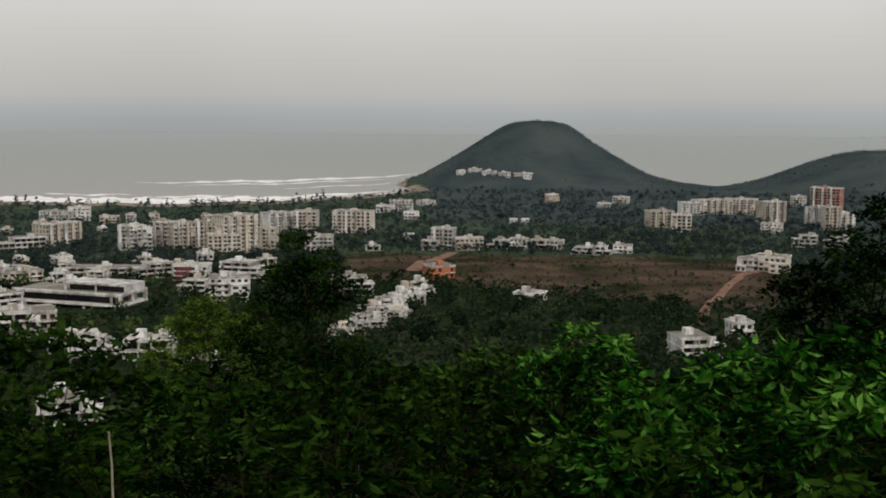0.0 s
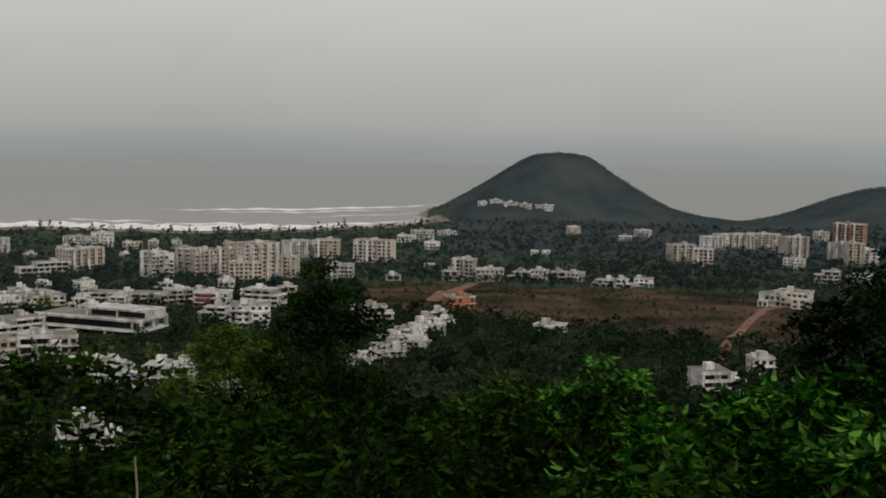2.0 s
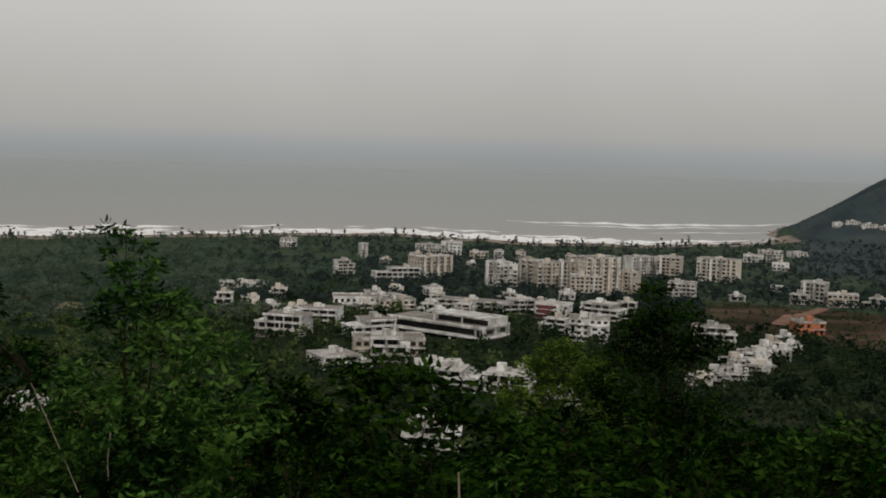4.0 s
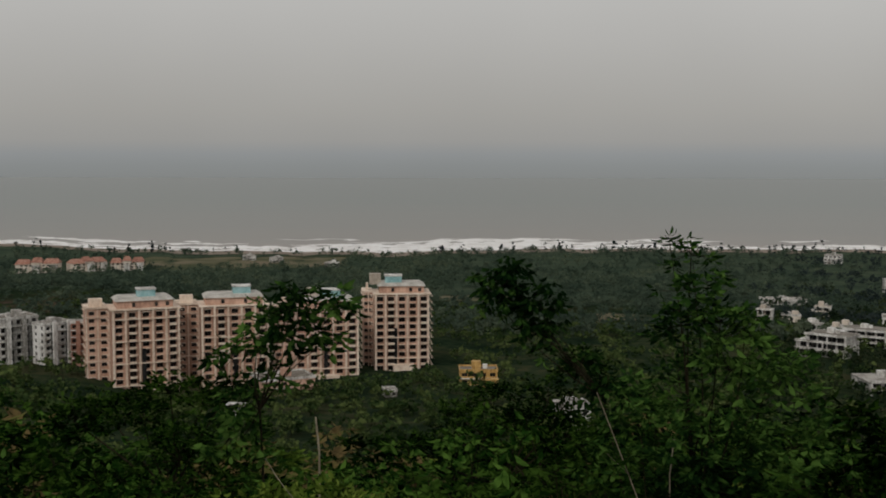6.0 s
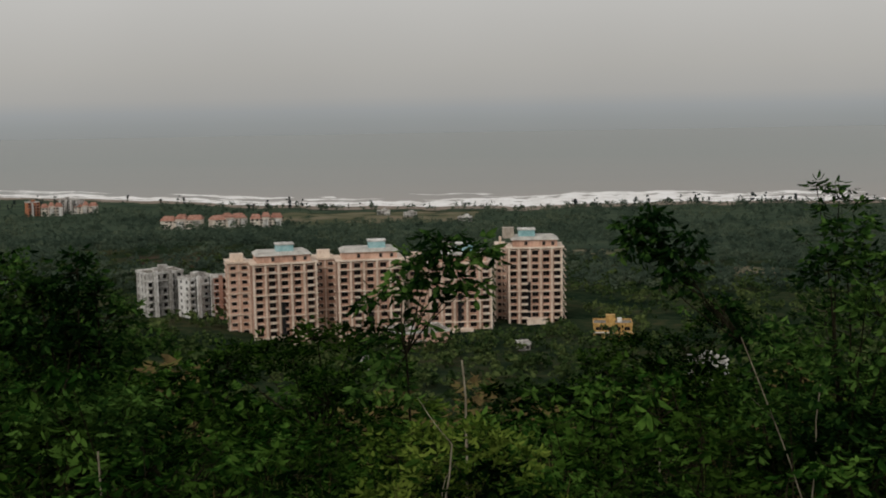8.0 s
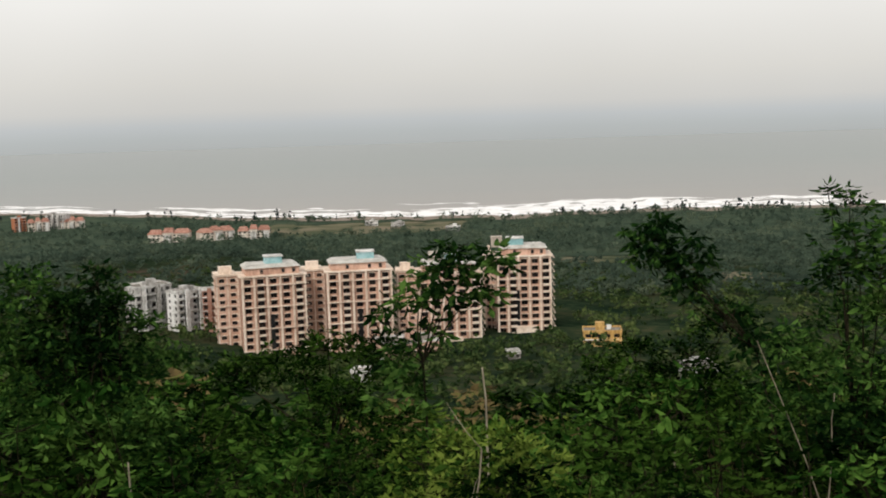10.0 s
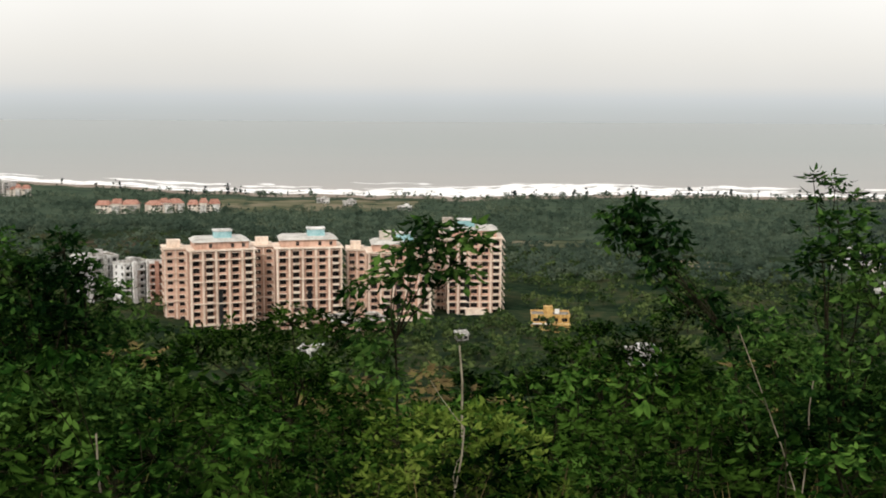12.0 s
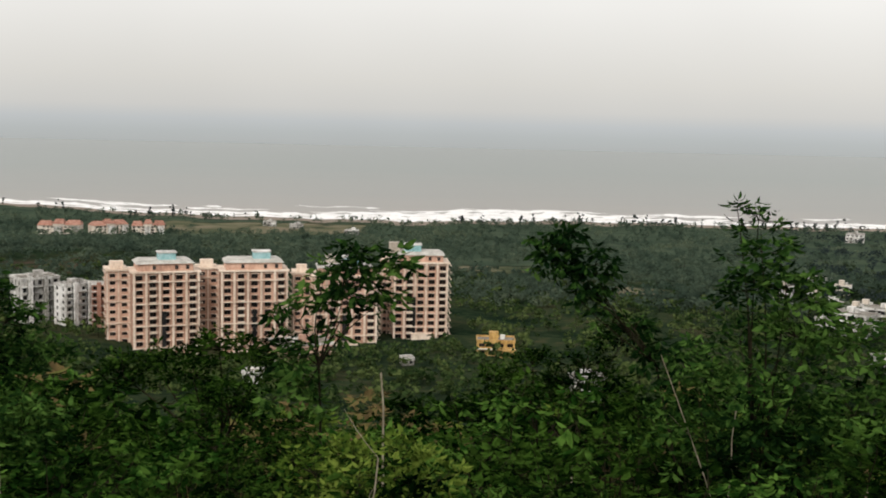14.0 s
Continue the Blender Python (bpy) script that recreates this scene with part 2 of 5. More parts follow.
M["beige"] = material("beige_plaster", [(0.31, 0.27, 0.225), (0.46, 0.405, 0.34), (0.56, 0.505, 0.435)], scale=0.15, per_object=0.14, stretch=(1, 1, 0.4))
M["yellow"] = material("yellow_plaster", [(0.28, 0.16, 0.055), (0.50, 0.31, 0.10), (0.62, 0.42, 0.17)], scale=0.45, stretch=(1, 1, 0.4))
M["brick"] = material("brick_red_plaster", [(0.26, 0.13, 0.09), (0.36, 0.19, 0.14), (0.42, 0.25, 0.19)], scale=0.15, per_object=0.1)
M["roof"] = material("concrete_roof", [(0.24, 0.22, 0.20), (0.38, 0.36, 0.33), (0.50, 0.48, 0.45)], scale=0.12, per_object=0.15)
M["tile"] = material("red_roof_tile", [(0.23, 0.105, 0.075), (0.33, 0.16, 0.115), (0.41, 0.23, 0.17)], scale=0.4, per_object=0.1)
M["orange"] = material("orange_paint", [(0.34, 0.12, 0.06), (0.46, 0.18, 0.09)], scale=0.4)
M["maroon"] = material("maroon_paint", [(0.10, 0.03, 0.03), (0.16, 0.05, 0.05)], scale=0.4)
M["glass"] = material("dark_glazing", [(0.006, 0.006, 0.007), (0.014, 0.014, 0.015), (0.034, 0.033, 0.032)], scale=0.6, rough=0.35, per_object=0.16, spec=0.2)
M["earth_road"] = material("red_earth_road", [(0.12, 0.064, 0.04), (0.19, 0.10, 0.064), (0.23, 0.135, 0.09)], scale=0.15, rough=0.95)


# ---- helpers for meshes ----
def smooth(x, a, b):
    u = np.clip((x - a) / (b - a), 0, 1)
    return u * u * (3 - 2 * u)


def mesh_from(name, verts, faces, mat):
    """A mesh from arrays: faces is (n, 3) or (n, 4)."""
    verts, faces = np.asarray(verts, dtype=np.float32), np.asarray(faces, dtype=np.int32)
    me = bpy.data.meshes.new(name)
    k = faces.shape[1]
    me.vertices.add(len(verts))
    me.vertices.foreach_set("co", verts.ravel())
    me.loops.add(faces.size)
    me.loops.foreach_set("vertex_index", faces.ravel())
    me.polygons.add(len(faces))
    me.polygons.foreach_set("loop_start", np.arange(0, faces.size, k, dtype=np.int32))
    me.update(calc_edges=True)
    for q in (mat if isinstance(mat, (list, tuple)) else [mat]):
        me.materials.append(q)
    return me


def child(name, me, parent, label="", m=None):
    ob = new(name, me)
    ob.parent = parent
    if m is not None:
        ob.matrix_local = m
    if label:
        ob["label"] = label
    return ob


def thing(name, m, label, category, group="", kind=""):
    """An Empty at the base of a thing."""
    ob = new(name)
    ob.empty_display_size = 0.5
    ob.matrix_world = m
    return tagged(ob, label, category, group, kind)


# ---- the lie of the land ----
# bearings in degrees, to the left of the y axis; distances in metres from the lookout
PROFILE = ((0, 128.4), (3, 128.0), (6, 127.2), (10, 126.0), (20, 123.3), (34, 119.6), (50, 113), (100, 96), (200, 64), (270, 43), (300, 55.5), (430, 41), (600, 33), (800, 24), (1100, 12), (1400, 5), (1900, 3), (6000, 3))
SHORE = ((-180, 7000), (-110, 5200), (-85, 3200), (-70, 2300), (-64, 1950), (-58, 1900), (-52, 2000), (-47, 1760), (-44, 1640), (-40, 1560), (-34, 1530), (-27, 1610), (-17, 1530), (-9, 1500), (-1, 1440), (6, 1470), (12, 1530), (22, 1800), (40, 2350), (80, 4400), (110, 5200), (180, 7000))
PR, PZ = np.array(PROFILE).T
SA, SR = np.array(SHORE).T


def polar(x, y):
    return np.hypot(x, y), np.degrees(np.arctan2(-x, y))


def at(bearing, r):
    b = np.radians(bearing)
    return -r * np.sin(b), r * np.cos(b)


def bump_at(x, y, bearing, r, half, power=2.0):
    cx, cy = at(bearing, r)
    return np.exp(-np.log(2) * (np.hypot(x - cx, y - cy) / half) ** power)


def wobble(x, y, s, seed=0.0):
    return (np.sin(x / s * 1.3 + seed) * np.cos(y / s * 1.1 + 2.1 * seed) + 0.5 * np.sin(x / s * 2.9 + 1.7 + seed) * np.sin(y / s * 2.3 + seed)
            + 0.25 * np.cos(x / s * 5.3 - y / s * 4.1 + seed))


# height over the distance from the top: the conical hill with its flat crown, and the long ridge beyond it
CONE = ((0, 103), (38, 100.5), (60, 93), (102, 67), (155, 36), (200, 14), (245, 4), (300, 0))
RIDGE = ((0, 58), (160, 56), (186, 51), (310, 8), (350, 0))


def cone(x, y, profile, r, bearing):
    cx, cy = at(bearing, r)
    d, h = np.array(profile).T
    k = np.hypot(x - cx, y - cy)
    k = k + 5 * np.sin(np.arctan2(y - cy, x - cx) * 5) * smooth(k, 40, 120)
    return (np.interp(k - 8, d, h) + np.interp(k, d, h) + np.interp(k + 8, d, h)) / 3


def ground_z(x, y):
    x, y = np.asarray(x, float), np.asarray(y, float)
    r, a = polar(x, y)
    z = np.interp(r, PR, PZ)
    z = z + wobble(x, y, 60) * 1.2 * smooth(r, 60, 250) * (1 - smooth(r, 900, 1300))
    z = z + wobble(x, y, 3.1) * 0.12 * smooth(r, 3, 9) * (1 - smooth(r, 40, 90))
    behind = smooth(np.abs(a), 95, 140)
    z = z * (1 - behind) + (128.4 + 0.01 * r) * behind
    shore = np.interp(a, SA, SR) + 8 * np.sin(a * 1.3) + 4 * np.sin(a * 3.1)
    z = np.minimum(z, np.maximum((shore - r) * 0.035, -14) + 300 * (1 - smooth(r, 230, 290)))
    z = z + 15 * bump_at(x, y, 17, 780, 130) - 0
    z = z + cone(x, y, CONE, 2000, -52.6) + cone(x, y, RIDGE, 1950, -72.1)
    z = z + 9 * bump_at(x, y, -48.6, 1880, 75)
    z = z - 8 * bump_at(x, y, 9.5, 466, 36)
    z = z + 1.6 * wobble(x, y, 30) * bump_at(x, y, -53, 2000, 110)
    spit = np.exp(-((r - 1880 - 5 * np.sin(a * 2)) / 26) ** 2) * smooth(-a, 38.5, 41.5)* (1 - smooth(-a, 46, 50))
    return np.maximum(z, z * (1 - spit) + 2.2 * spit)


def soil_mask(x, y):
    r, a = polar(x, y)
    field = smooth(-a, 41.5, 44.5) * (1 - smooth(-a, 63.5, 65.5)) * smooth(r, 575 + 5 * (a + 53), 625 + 5 * (a + 53)) * (1 - smooth(r, 800, 850))
    slope = np.maximum(bump_at(x, y, 16.5, 700, 55) * 0.52, bump_at(x, y, -1.2, 205, 16) * 0.75)
    return np.maximum(field, slope)


def meadow_mask(x, y):
    """Pale open grass: strips behind the beach and a clearing by the towers."""
    r, a = polar(x, y)
    strip = smooth(r, 1130, 1190) * (1 - smooth(r, 1330, 1380)) * smooth(a, -1.5, 3) * (1 - smooth(a, 10.5, 13)) * (0.8 + 0.25 * np.sin(r / 31 + a * 2.1) + 0.13 * np.sin(a * 5))
    return np.maximum(np.maximum(strip, bump_at(x, y, -5.2, 830, 38) * 0.8), bump_at(x, y, -12, 700, 30) * 0.7)


# Where the near ground's colour is darkened for shade under the shrubs.
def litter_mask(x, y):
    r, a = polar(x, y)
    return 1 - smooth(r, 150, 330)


# Where blue haze goes into the ground colour: the hills and their foot.
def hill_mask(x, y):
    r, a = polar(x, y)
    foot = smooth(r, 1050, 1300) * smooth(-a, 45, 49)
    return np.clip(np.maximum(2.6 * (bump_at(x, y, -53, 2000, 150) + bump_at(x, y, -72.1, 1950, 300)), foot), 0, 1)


# Where the far plain gets haze in its ground colour.
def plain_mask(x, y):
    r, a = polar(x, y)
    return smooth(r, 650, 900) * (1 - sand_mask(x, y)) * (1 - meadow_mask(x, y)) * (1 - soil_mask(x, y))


def sand_mask(x, y):
    r, a = polar(x, y)
    shore = np.interp(a, SA, SR)
    z = ground_z(x, y)
    return (1 - smooth(np.abs(z - 1.0), 1.0, 2.6)) * smooth(r, 1200, 1300) * smooth(a, -51, -47.5)


def land():
    rad = np.concatenate([[0.0], np.geomspace(0.8, 4800, 230)])
    ang = np.concatenate([np.linspace(-90, 45, 406), np.linspace(48, 267, 74)])
    R, A = np.meshgrid(rad[1:], ang, indexing="ij")
    X, Y = at(A, R)
    Z = ground_z(X, Y)
    v = np.concatenate([[[0, 0, 128.4]], np.stack([X, Y, Z], -1).reshape(-1, 3)])
    n = len(ang)
    i, j = np.meshgrid(np.arange(len(rad) - 2), np.arange(n), indexing="ij")
    k = (j + 1) % n
    f = np.stack([1 + i * n + j, 1 + i * n + k, 1 + (i + 1) * n + k, 1 + (i + 1) * n + j], -1).reshape(-1, 4)
    j = np.arange(n)
    core = np.stack([np.zeros(n, int), 1 + (j + 1) % n, 1 + j, 1 + j], -1)
    f = f[:, ::-1]
    me = mesh_from("ground", v, f, M["ground"])
    bm = bmesh.new()
    bm.from_mesh(me)
    bm.verts.ensure_lookup_table()
    for a, b, c, _ in core:
        bm.faces.new((bm.verts[a], bm.verts[c], bm.verts[b]))
    bmesh.ops.recalc_face_normals(bm, faces=bm.faces[:])
    if sum(q.normal.z for q in bm.faces[:200]) < 0:
        bmesh.ops.reverse_faces(bm, faces=bm.faces[:])
    bm.to_mesh(me)
    bm.free()
    me.polygons.foreach_set("use_smooth", np.ones(len(me.polygons), dtype=bool))
    for key, fn in (("soil", soil_mask), ("sand", sand_mask), ("meadow", meadow_mask), ("near_shade", litter_mask), ("plain", plain_mask), ("hill", hill_mask)):
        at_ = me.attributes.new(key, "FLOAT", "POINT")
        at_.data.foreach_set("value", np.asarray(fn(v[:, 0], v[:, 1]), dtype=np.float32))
    return tagged(new("ground", me), "green hillside and coastal plain with bare red earth", "ground", kind="structure")


land()


def sea():
    ang = np.linspace(-100, 100, 201)
    rad = np.array([1300, 1600, 2000, 2600, 3400, 4300, 6000.0])
    R, A = np.meshgrid(rad, ang, indexing="ij")
    X, Y = at(A, R)
    n = len(ang)
    i, j = np.meshgrid(np.arange(len(rad) - 1), np.arange(n - 1), indexing="ij")
    f = np.stack([i * n + j, (i + 1) * n + j, (i + 1) * n + j + 1, i * n + j + 1], -1).reshape(-1, 4)
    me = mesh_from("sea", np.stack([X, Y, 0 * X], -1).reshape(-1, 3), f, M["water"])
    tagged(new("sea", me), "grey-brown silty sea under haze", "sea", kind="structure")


sea()


def surf():
    """Broken lines of foam that follow the beach, several ranks deep."""
    rng = np.random.default_rng(4)
    vs, fs = [], []

    def streak(a0, a1, offset, width, seed):
        n = max(8, int(abs(a1 - a0) * 14))
        a = np.linspace(a0, a1, n)
        shore = np.interp(a, SA, SR) + 8 * np.sin(a * 1.3) + 4 * np.sin(a * 3.1)
        taper = np.clip(np.minimum(np.arange(n), np.arange(n)[::-1]) / (0.35 * n), 0, 1) ** 0.8
        mid = shore + offset + 4 * np.sin(a * 2.3 + seed) + 1.5 * np.sin(a * 7 + seed * 2)
        w = width * taper * (0.75 + 0.3 * np.sin(a * 4 + seed) + 0.12 * np.sin(a * 13 + seed * 3)) * 0.5 + 0.3
        b = sum(len(q) for q in vs)
        for s in (-1, 1):
            x, y = at(a, mid + s * w)
            vs.append(np.stack([x, y, np.full(n, 0.12 + 0.02 * (seed % 5))], -1))
        i = np.arange(n - 1)
        fs.append(np.stack([b + i, b + i + 1, b + n + i + 1, b + n + i], -1))

    streak(-48, 30, 4, 62, 0.3)
    streak(-18, 12, 48, 86, 1.1)
    streak(-14, 4, 95, 85, 2.2)
    streak(-11, 0, 150, 50, 2.9)
    streak(-46, -19, 48, 92, 3.1)
    streak(8, 34, 42, 60, 4.0)
    for q in range(46):
        a0 = rng.uniform(-42, 26)
        streak(a0, a0 + rng.uniform(0.8, 4.5), rng.uniform(15, 150) + (70 if -12 < a0 < 3 else 0) * rng.random(), rng.uniform(12, 42), 5 + q * 0.7)
    streak(-47.5, -33.0, 400, 60, 1.7)
    streak(-45.5, -35, 330, 26, 2.7)
    streak(-46, -40, 215, 16, 6.1)
    me = mesh_from("surf_foam", np.concatenate(vs), np.concatenate(fs), M["foam"])
    tagged(new("surf_foam", me), "white breaking surf along the beach", "surf", kind="stuff")


surf()


# ---- plants ----
def rand_dirs(rng, n):
    v = rng.normal(size=(n, 3))
    return v / np.linalg.norm(v, axis=1, keepdims=True)


def blades(base, along, side, length, width, fold=0.25):
    """Pointed leaves, six corners and four triangles each, folded on the midrib. base, along, side: (n, 3)."""
    n = len(base)
    up = np.cross(along, side)
    L, Wd = length[:, None], width[:, None]
    v = np.stack([base,
                  base + along * L * 0.35 + side * Wd * 0.5 + up * Wd * fold,
                  base + along * L * 0.35 - side * Wd * 0.5 + up * Wd * fold,
                  base + along * L * 0.72 + side * Wd * 0.38 + up * Wd * fold * 0.6 - up * L * 0.05,
                  base + along * L * 0.72 - side * Wd * 0.38 + up * Wd * fold * 0.6 - up * L * 0.05,
                  base + along * L - up * L * 0.14], 1).reshape(-1, 3)
    k = np.arange(n)[:, None] * 6
    f = np.concatenate([k + [[0, 1, 2]], k + [[1, 3, 2]], k + [[2, 3, 4]], k + [[3, 5, 4]]])
    return v, f


def flakes(centre, size, rng, flat=0.0):
    """Loose clumps of leaf seen from afar: bent diamonds, two triangles each."""
    n = len(centre)
    d = rand_dirs(rng, n)
    d[:, 2] *= 1 - flat
    s = np.cross(d, rand_dirs(rng, n))
    s /= np.linalg.norm(s, axis=1, keepdims=True) + 1e-9
    q = np.asarray(size).reshape(-1, 1)
    up = np.cross(d, s)
    v = np.stack([centre - d * q * 0.6, centre + s * q * 0.42 + up * q * 0.15, centre + d * q * 0.6, centre - s * q * 0.42 + up * q * 0.15], 1).reshape(-1, 3)
    k = np.arange(n)[:, None] * 4
    return v, np.concatenate([k + [[0, 1, 2]], k + [[0, 2, 3]]])


def tube(path, radii, sides=5):
    path, radii = np.asarray(path, float), np.asarray(radii, float)
    n = len(path)
    d = np.gradient(path, axis=0)
    d /= np.linalg.norm(d, axis=1, keepdims=True) + 1e-9
    ref = np.where(np.abs(d[:, 2:3]) > 0.9, [[1.0, 0, 0]], [[0, 0, 1.0]])
    u = np.cross(d, ref)
    u /= np.linalg.norm(u, axis=1, keepdims=True) + 1e-9
    w = np.cross(d, u)
    t = np.linspace(0, 2 * np.pi, sides, endpoint=False)
    v = (path[:, None] + radii[:, None, None] * (np.cos(t)[None, :, None] * u[:, None] + np.sin(t)[None, :, None] * w[:, None])).reshape(-1, 3)
    i, j = np.meshgrid(np.arange(n - 1), np.arange(sides), indexing="ij")
    k = (j + 1) % sides
    f = np.stack([i * sides + j, i * sides + k, (i + 1) * sides + k, (i + 1) * sides + j], -1).reshape(-1, 4)
    return v, f


def joined(parts):
    vs, fs, b = [], [], 0
    for v, f in parts:
        vs.append(v)
        fs.append(f + b)
        b += len(v)
    return np.concatenate(vs), np.concatenate(fs)


def limb(rng, a, b, r0, r1, bend=0.12, n=6):
    a, b = np.asarray(a, float), np.asarray(b, float)
    t = np.linspace(0, 1, n)[:, None]
    sag = rng.normal(size=3) * np.linalg.norm(b - a) * bend
    p = a + (b - a) * t + sag * (t * (1 - t)) * 2
    return tube(p, r0 + (r1 - r0) * t[:, 0])


def plant(name, seed, lobes, leaf_len, per_lobe, leaf_mat, stem_r, label, category, whorl=7, droop=0.35, bark="bark", trunk_top=None, wid=0.4):
    """A woody plant: a stem with limbs to every lobe (x, y, z, radius), and leaves in whorls on the twigs. Its foot is at the origin."""
    rng = np.random.default_rng(seed)
    root = thing(name, Matrix(), label, category)
    lobes = [np.array(q, float) for q in lobes]
    top = np.array(trunk_top if trunk_top is not None else np.mean([q[:3] for q in lobes], 0) * [0.5, 0.5, 0.55])
    wood = [limb(rng, (0, 0, -0.3), top, stem_r, stem_r * 0.6, 0.08)]
    bs, al, sd, ln = [], [], [], []
    for q in lobes:
        c, rad = q[:3], q[3]
        wood.append(limb(rng, top, c, stem_r * 0.5, stem_r * 0.16, 0.1))
        nw = max(3, int(per_lobe * (rad / 0.4) ** 2 / whorl))
        d = rand_dirs(rng, nw)
        d[:, 2] = np.where(d[:, 2] < -0.45, -d[:, 2], d[:, 2])
        tip = c + d * rad * rng.uniform(0.45, 1.08, (nw, 1)) * [1, 1, 0.8]
        for t in tip[:: max(1, nw // 7)]:
            wood.append(limb(rng, c, t, stem_r * 0.16, stem_r * 0.06, 0.1, 4))
        phi = rng.uniform(0, 2 * np.pi, (nw, 1)) + np.arange(whorl) * 2 * np.pi / whorl + rng.normal(0, 0.25, (nw, whorl))
        out = (tip - c) / rad
        a = np.stack([np.cos(phi), np.sin(phi), -droop + rng.normal(0, 0.45, phi.shape)], -1) + 0.55 * out[:, None] * [1, 1, 0.6]
        a /= np.linalg.norm(a, axis=-1, keepdims=True)
        s = np.cross(a, [0, 0, 1.0]) + rng.normal(0, 0.45, a.shape)
        s -= a * np.sum(a * s, -1, keepdims=True)
        s /= np.linalg.norm(s, axis=-1, keepdims=True)
        bs.append((tip[:, None] + a * leaf_len * rng.uniform(0, 0.5, (nw, whorl, 1))).reshape(-1, 3))
        al.append(a.reshape(-1, 3))
        sd.append(s.reshape(-1, 3))
        ln.append(leaf_len * rng.uniform(0.6, 1.15, nw * whorl))
    v, f = joined(wood)
    me = mesh_from("stem", v, f, M[bark])
    me.polygons.foreach_set("use_smooth", np.ones(len(f), dtype=bool))
    child("stem", me, root)
    ln = np.concatenate(ln)
    v, f = blades(np.concatenate(bs), np.concatenate(al), np.concatenate(sd), ln, ln * wid)
    child("crown", mesh_from("crown", v, f, M[leaf_mat]), root)
    return root


def dome(rng, n, width, height, low=0.35, rad=(0.25, 0.42)):
    out = []
    for _ in range(n):
        t, u = rng.uniform(0, 2 * np.pi), np.sqrt(rng.random())
        h = height * (low + (1 - low) * rng.random() * np.sqrt(1 - 0.75 * u * u))
        out.append((0.5 * width * u * np.cos(t), 0.5 * width * u * np.sin(t), h, rng.uniform(*rad)))
    return out


# ---- buildings ----
class Shell:
    """Gathers the quads of a wall that has real openings in it, and the places of the windows that sit in them."""

    def __init__(self):
        self.v, self.f, self.panes = [], [], []

    def quad(self, *p):
        b = len(self.v)
        self.v += [tuple(q) for q in p]
        self.f.append((b, b + 1, b + 2, b + 3))

    def box(self, x0, x1, y0, y1, z0, z1, bottom=False):
        a = [(x, y, z) for z in (z0, z1) for x, y in ((x0, y0), (x1, y0), (x1, y1), (x0, y1))]
        for i in range(4):
            j = (i + 1) % 4
            self.quad(a[i], a[j], a[4 + j], a[4 + i])
        self.quad(*a[4:])
        if bottom:
            self.quad(*a[3::-1])

    def side(self, o, turn, width, z0, storey, storeys, bays, ww, wh, sill, recess=0.45, skip=()):
        """One face: o is its lower left corner seen from outside, turn its heading (0 faces -y)."""
        c, s = math.cos(radians(turn)), math.sin(radians(turn))

        def p(u, z, d=0.0):
            return (o[0] + u * c - d * s, o[1] + u * s + d * c, z)

        bw = width / bays
        for k in range(storeys):
            for i in range(bays):
                u0, u1, a0, a1 = i * bw, (i + 1) * bw, z0 + k * storey, z0 + (k + 1) * storey
                if (i, k) in skip or i in skip:
                    self.quad(p(u0, a0), p(u1, a0), p(u1, a1), p(u0, a1))
                    continue
                h0, h1 = (u0 + u1 - ww) / 2, (u0 + u1 + ww) / 2
                g0, g1 = a0 + sill, min(a0 + sill + wh, a1 - 0.15)
                self.quad(p(u0, a0), p(u1, a0), p(u1, g0), p(u0, g0))
                self.quad(p(u0, g1), p(u1, g1), p(u1, a1), p(u0, a1))
                self.quad(p(u0, g0), p(h0, g0), p(h0, g1), p(u0, g1))
                self.quad(p(h1, g0), p(u1, g0), p(u1, g1), p(h1, g1))
                self.quad(p(h0, g0), p(h1, g0), p(h1, g0, recess), p(h0, g0, recess))
                self.quad(p(h0, g1, recess), p(h1, g1, recess), p(h1, g1), p(h0, g1))
                self.quad(p(h0, g0), p(h0, g0, recess), p(h0, g1, recess), p(h0, g1))
                self.quad(p(h1, g0, recess), p(h1, g0), p(h1, g1), p(h1, g1, recess))
                self.panes.append((p((h0 + h1) / 2, (g0 + g1) / 2, recess - 0.06), turn, h1 - h0, g1 - g0))

    def mesh(self, name, mat):
        return mesh_from(name, self.v, self.f, mat)


def box_mesh(name, x0, x1, y0, y1, z0, z1, mat):
    s = Shell()
    s.box(x0, x1, y0, y1, z0, z1, True)
    return s.mesh(name, mat)


def window_mesh():
    """A unit window, 1 wide and 1 high: dark panes between thin bars."""
    s = Shell()
    s.box(-0.5, 0.5, -0.01, 0.05, -0.5, 0.5, True)
    n = len(s.f)
    s.box(-0.014, 0.014, -0.03, 0.0, -0.5, 0.5, True)
    s.box(-0.5, 0.5, -0.03, 0.0, 0.2, 0.22, True)
    me = s.mesh("window", [M["glass"], M["brown_roof"]])
    me.polygons.foreach_set("material_index", np.array([0] * n + [1] * (len(s.f) - n), dtype=np.int32))
    return me


WINDOW = window_mesh()
LEDGE = box_mesh("ledge", -0.58, 0.58, -0.75, 0.0, -0.06, 0.06, M["trim"])


def glaze(parent, panes, ledges=False, recess=0.39):
    for (x, y, z), turn, w, h in panes:
        m = Matrix.Translation((x, y, z)) @ Matrix.Rotation(radians(turn), 4, "Z")
        win = child("window", WINDOW, parent, m=m @ Matrix.Diagonal((w, 1, h, 1)))
        if ledges:
            child("ledge", LEDGE, parent, m=m @ Matrix.Translation((0, -recess, h / 2 + 0.16)) @ Matrix.Diagonal((w, 0.9, 1.6, 1)))


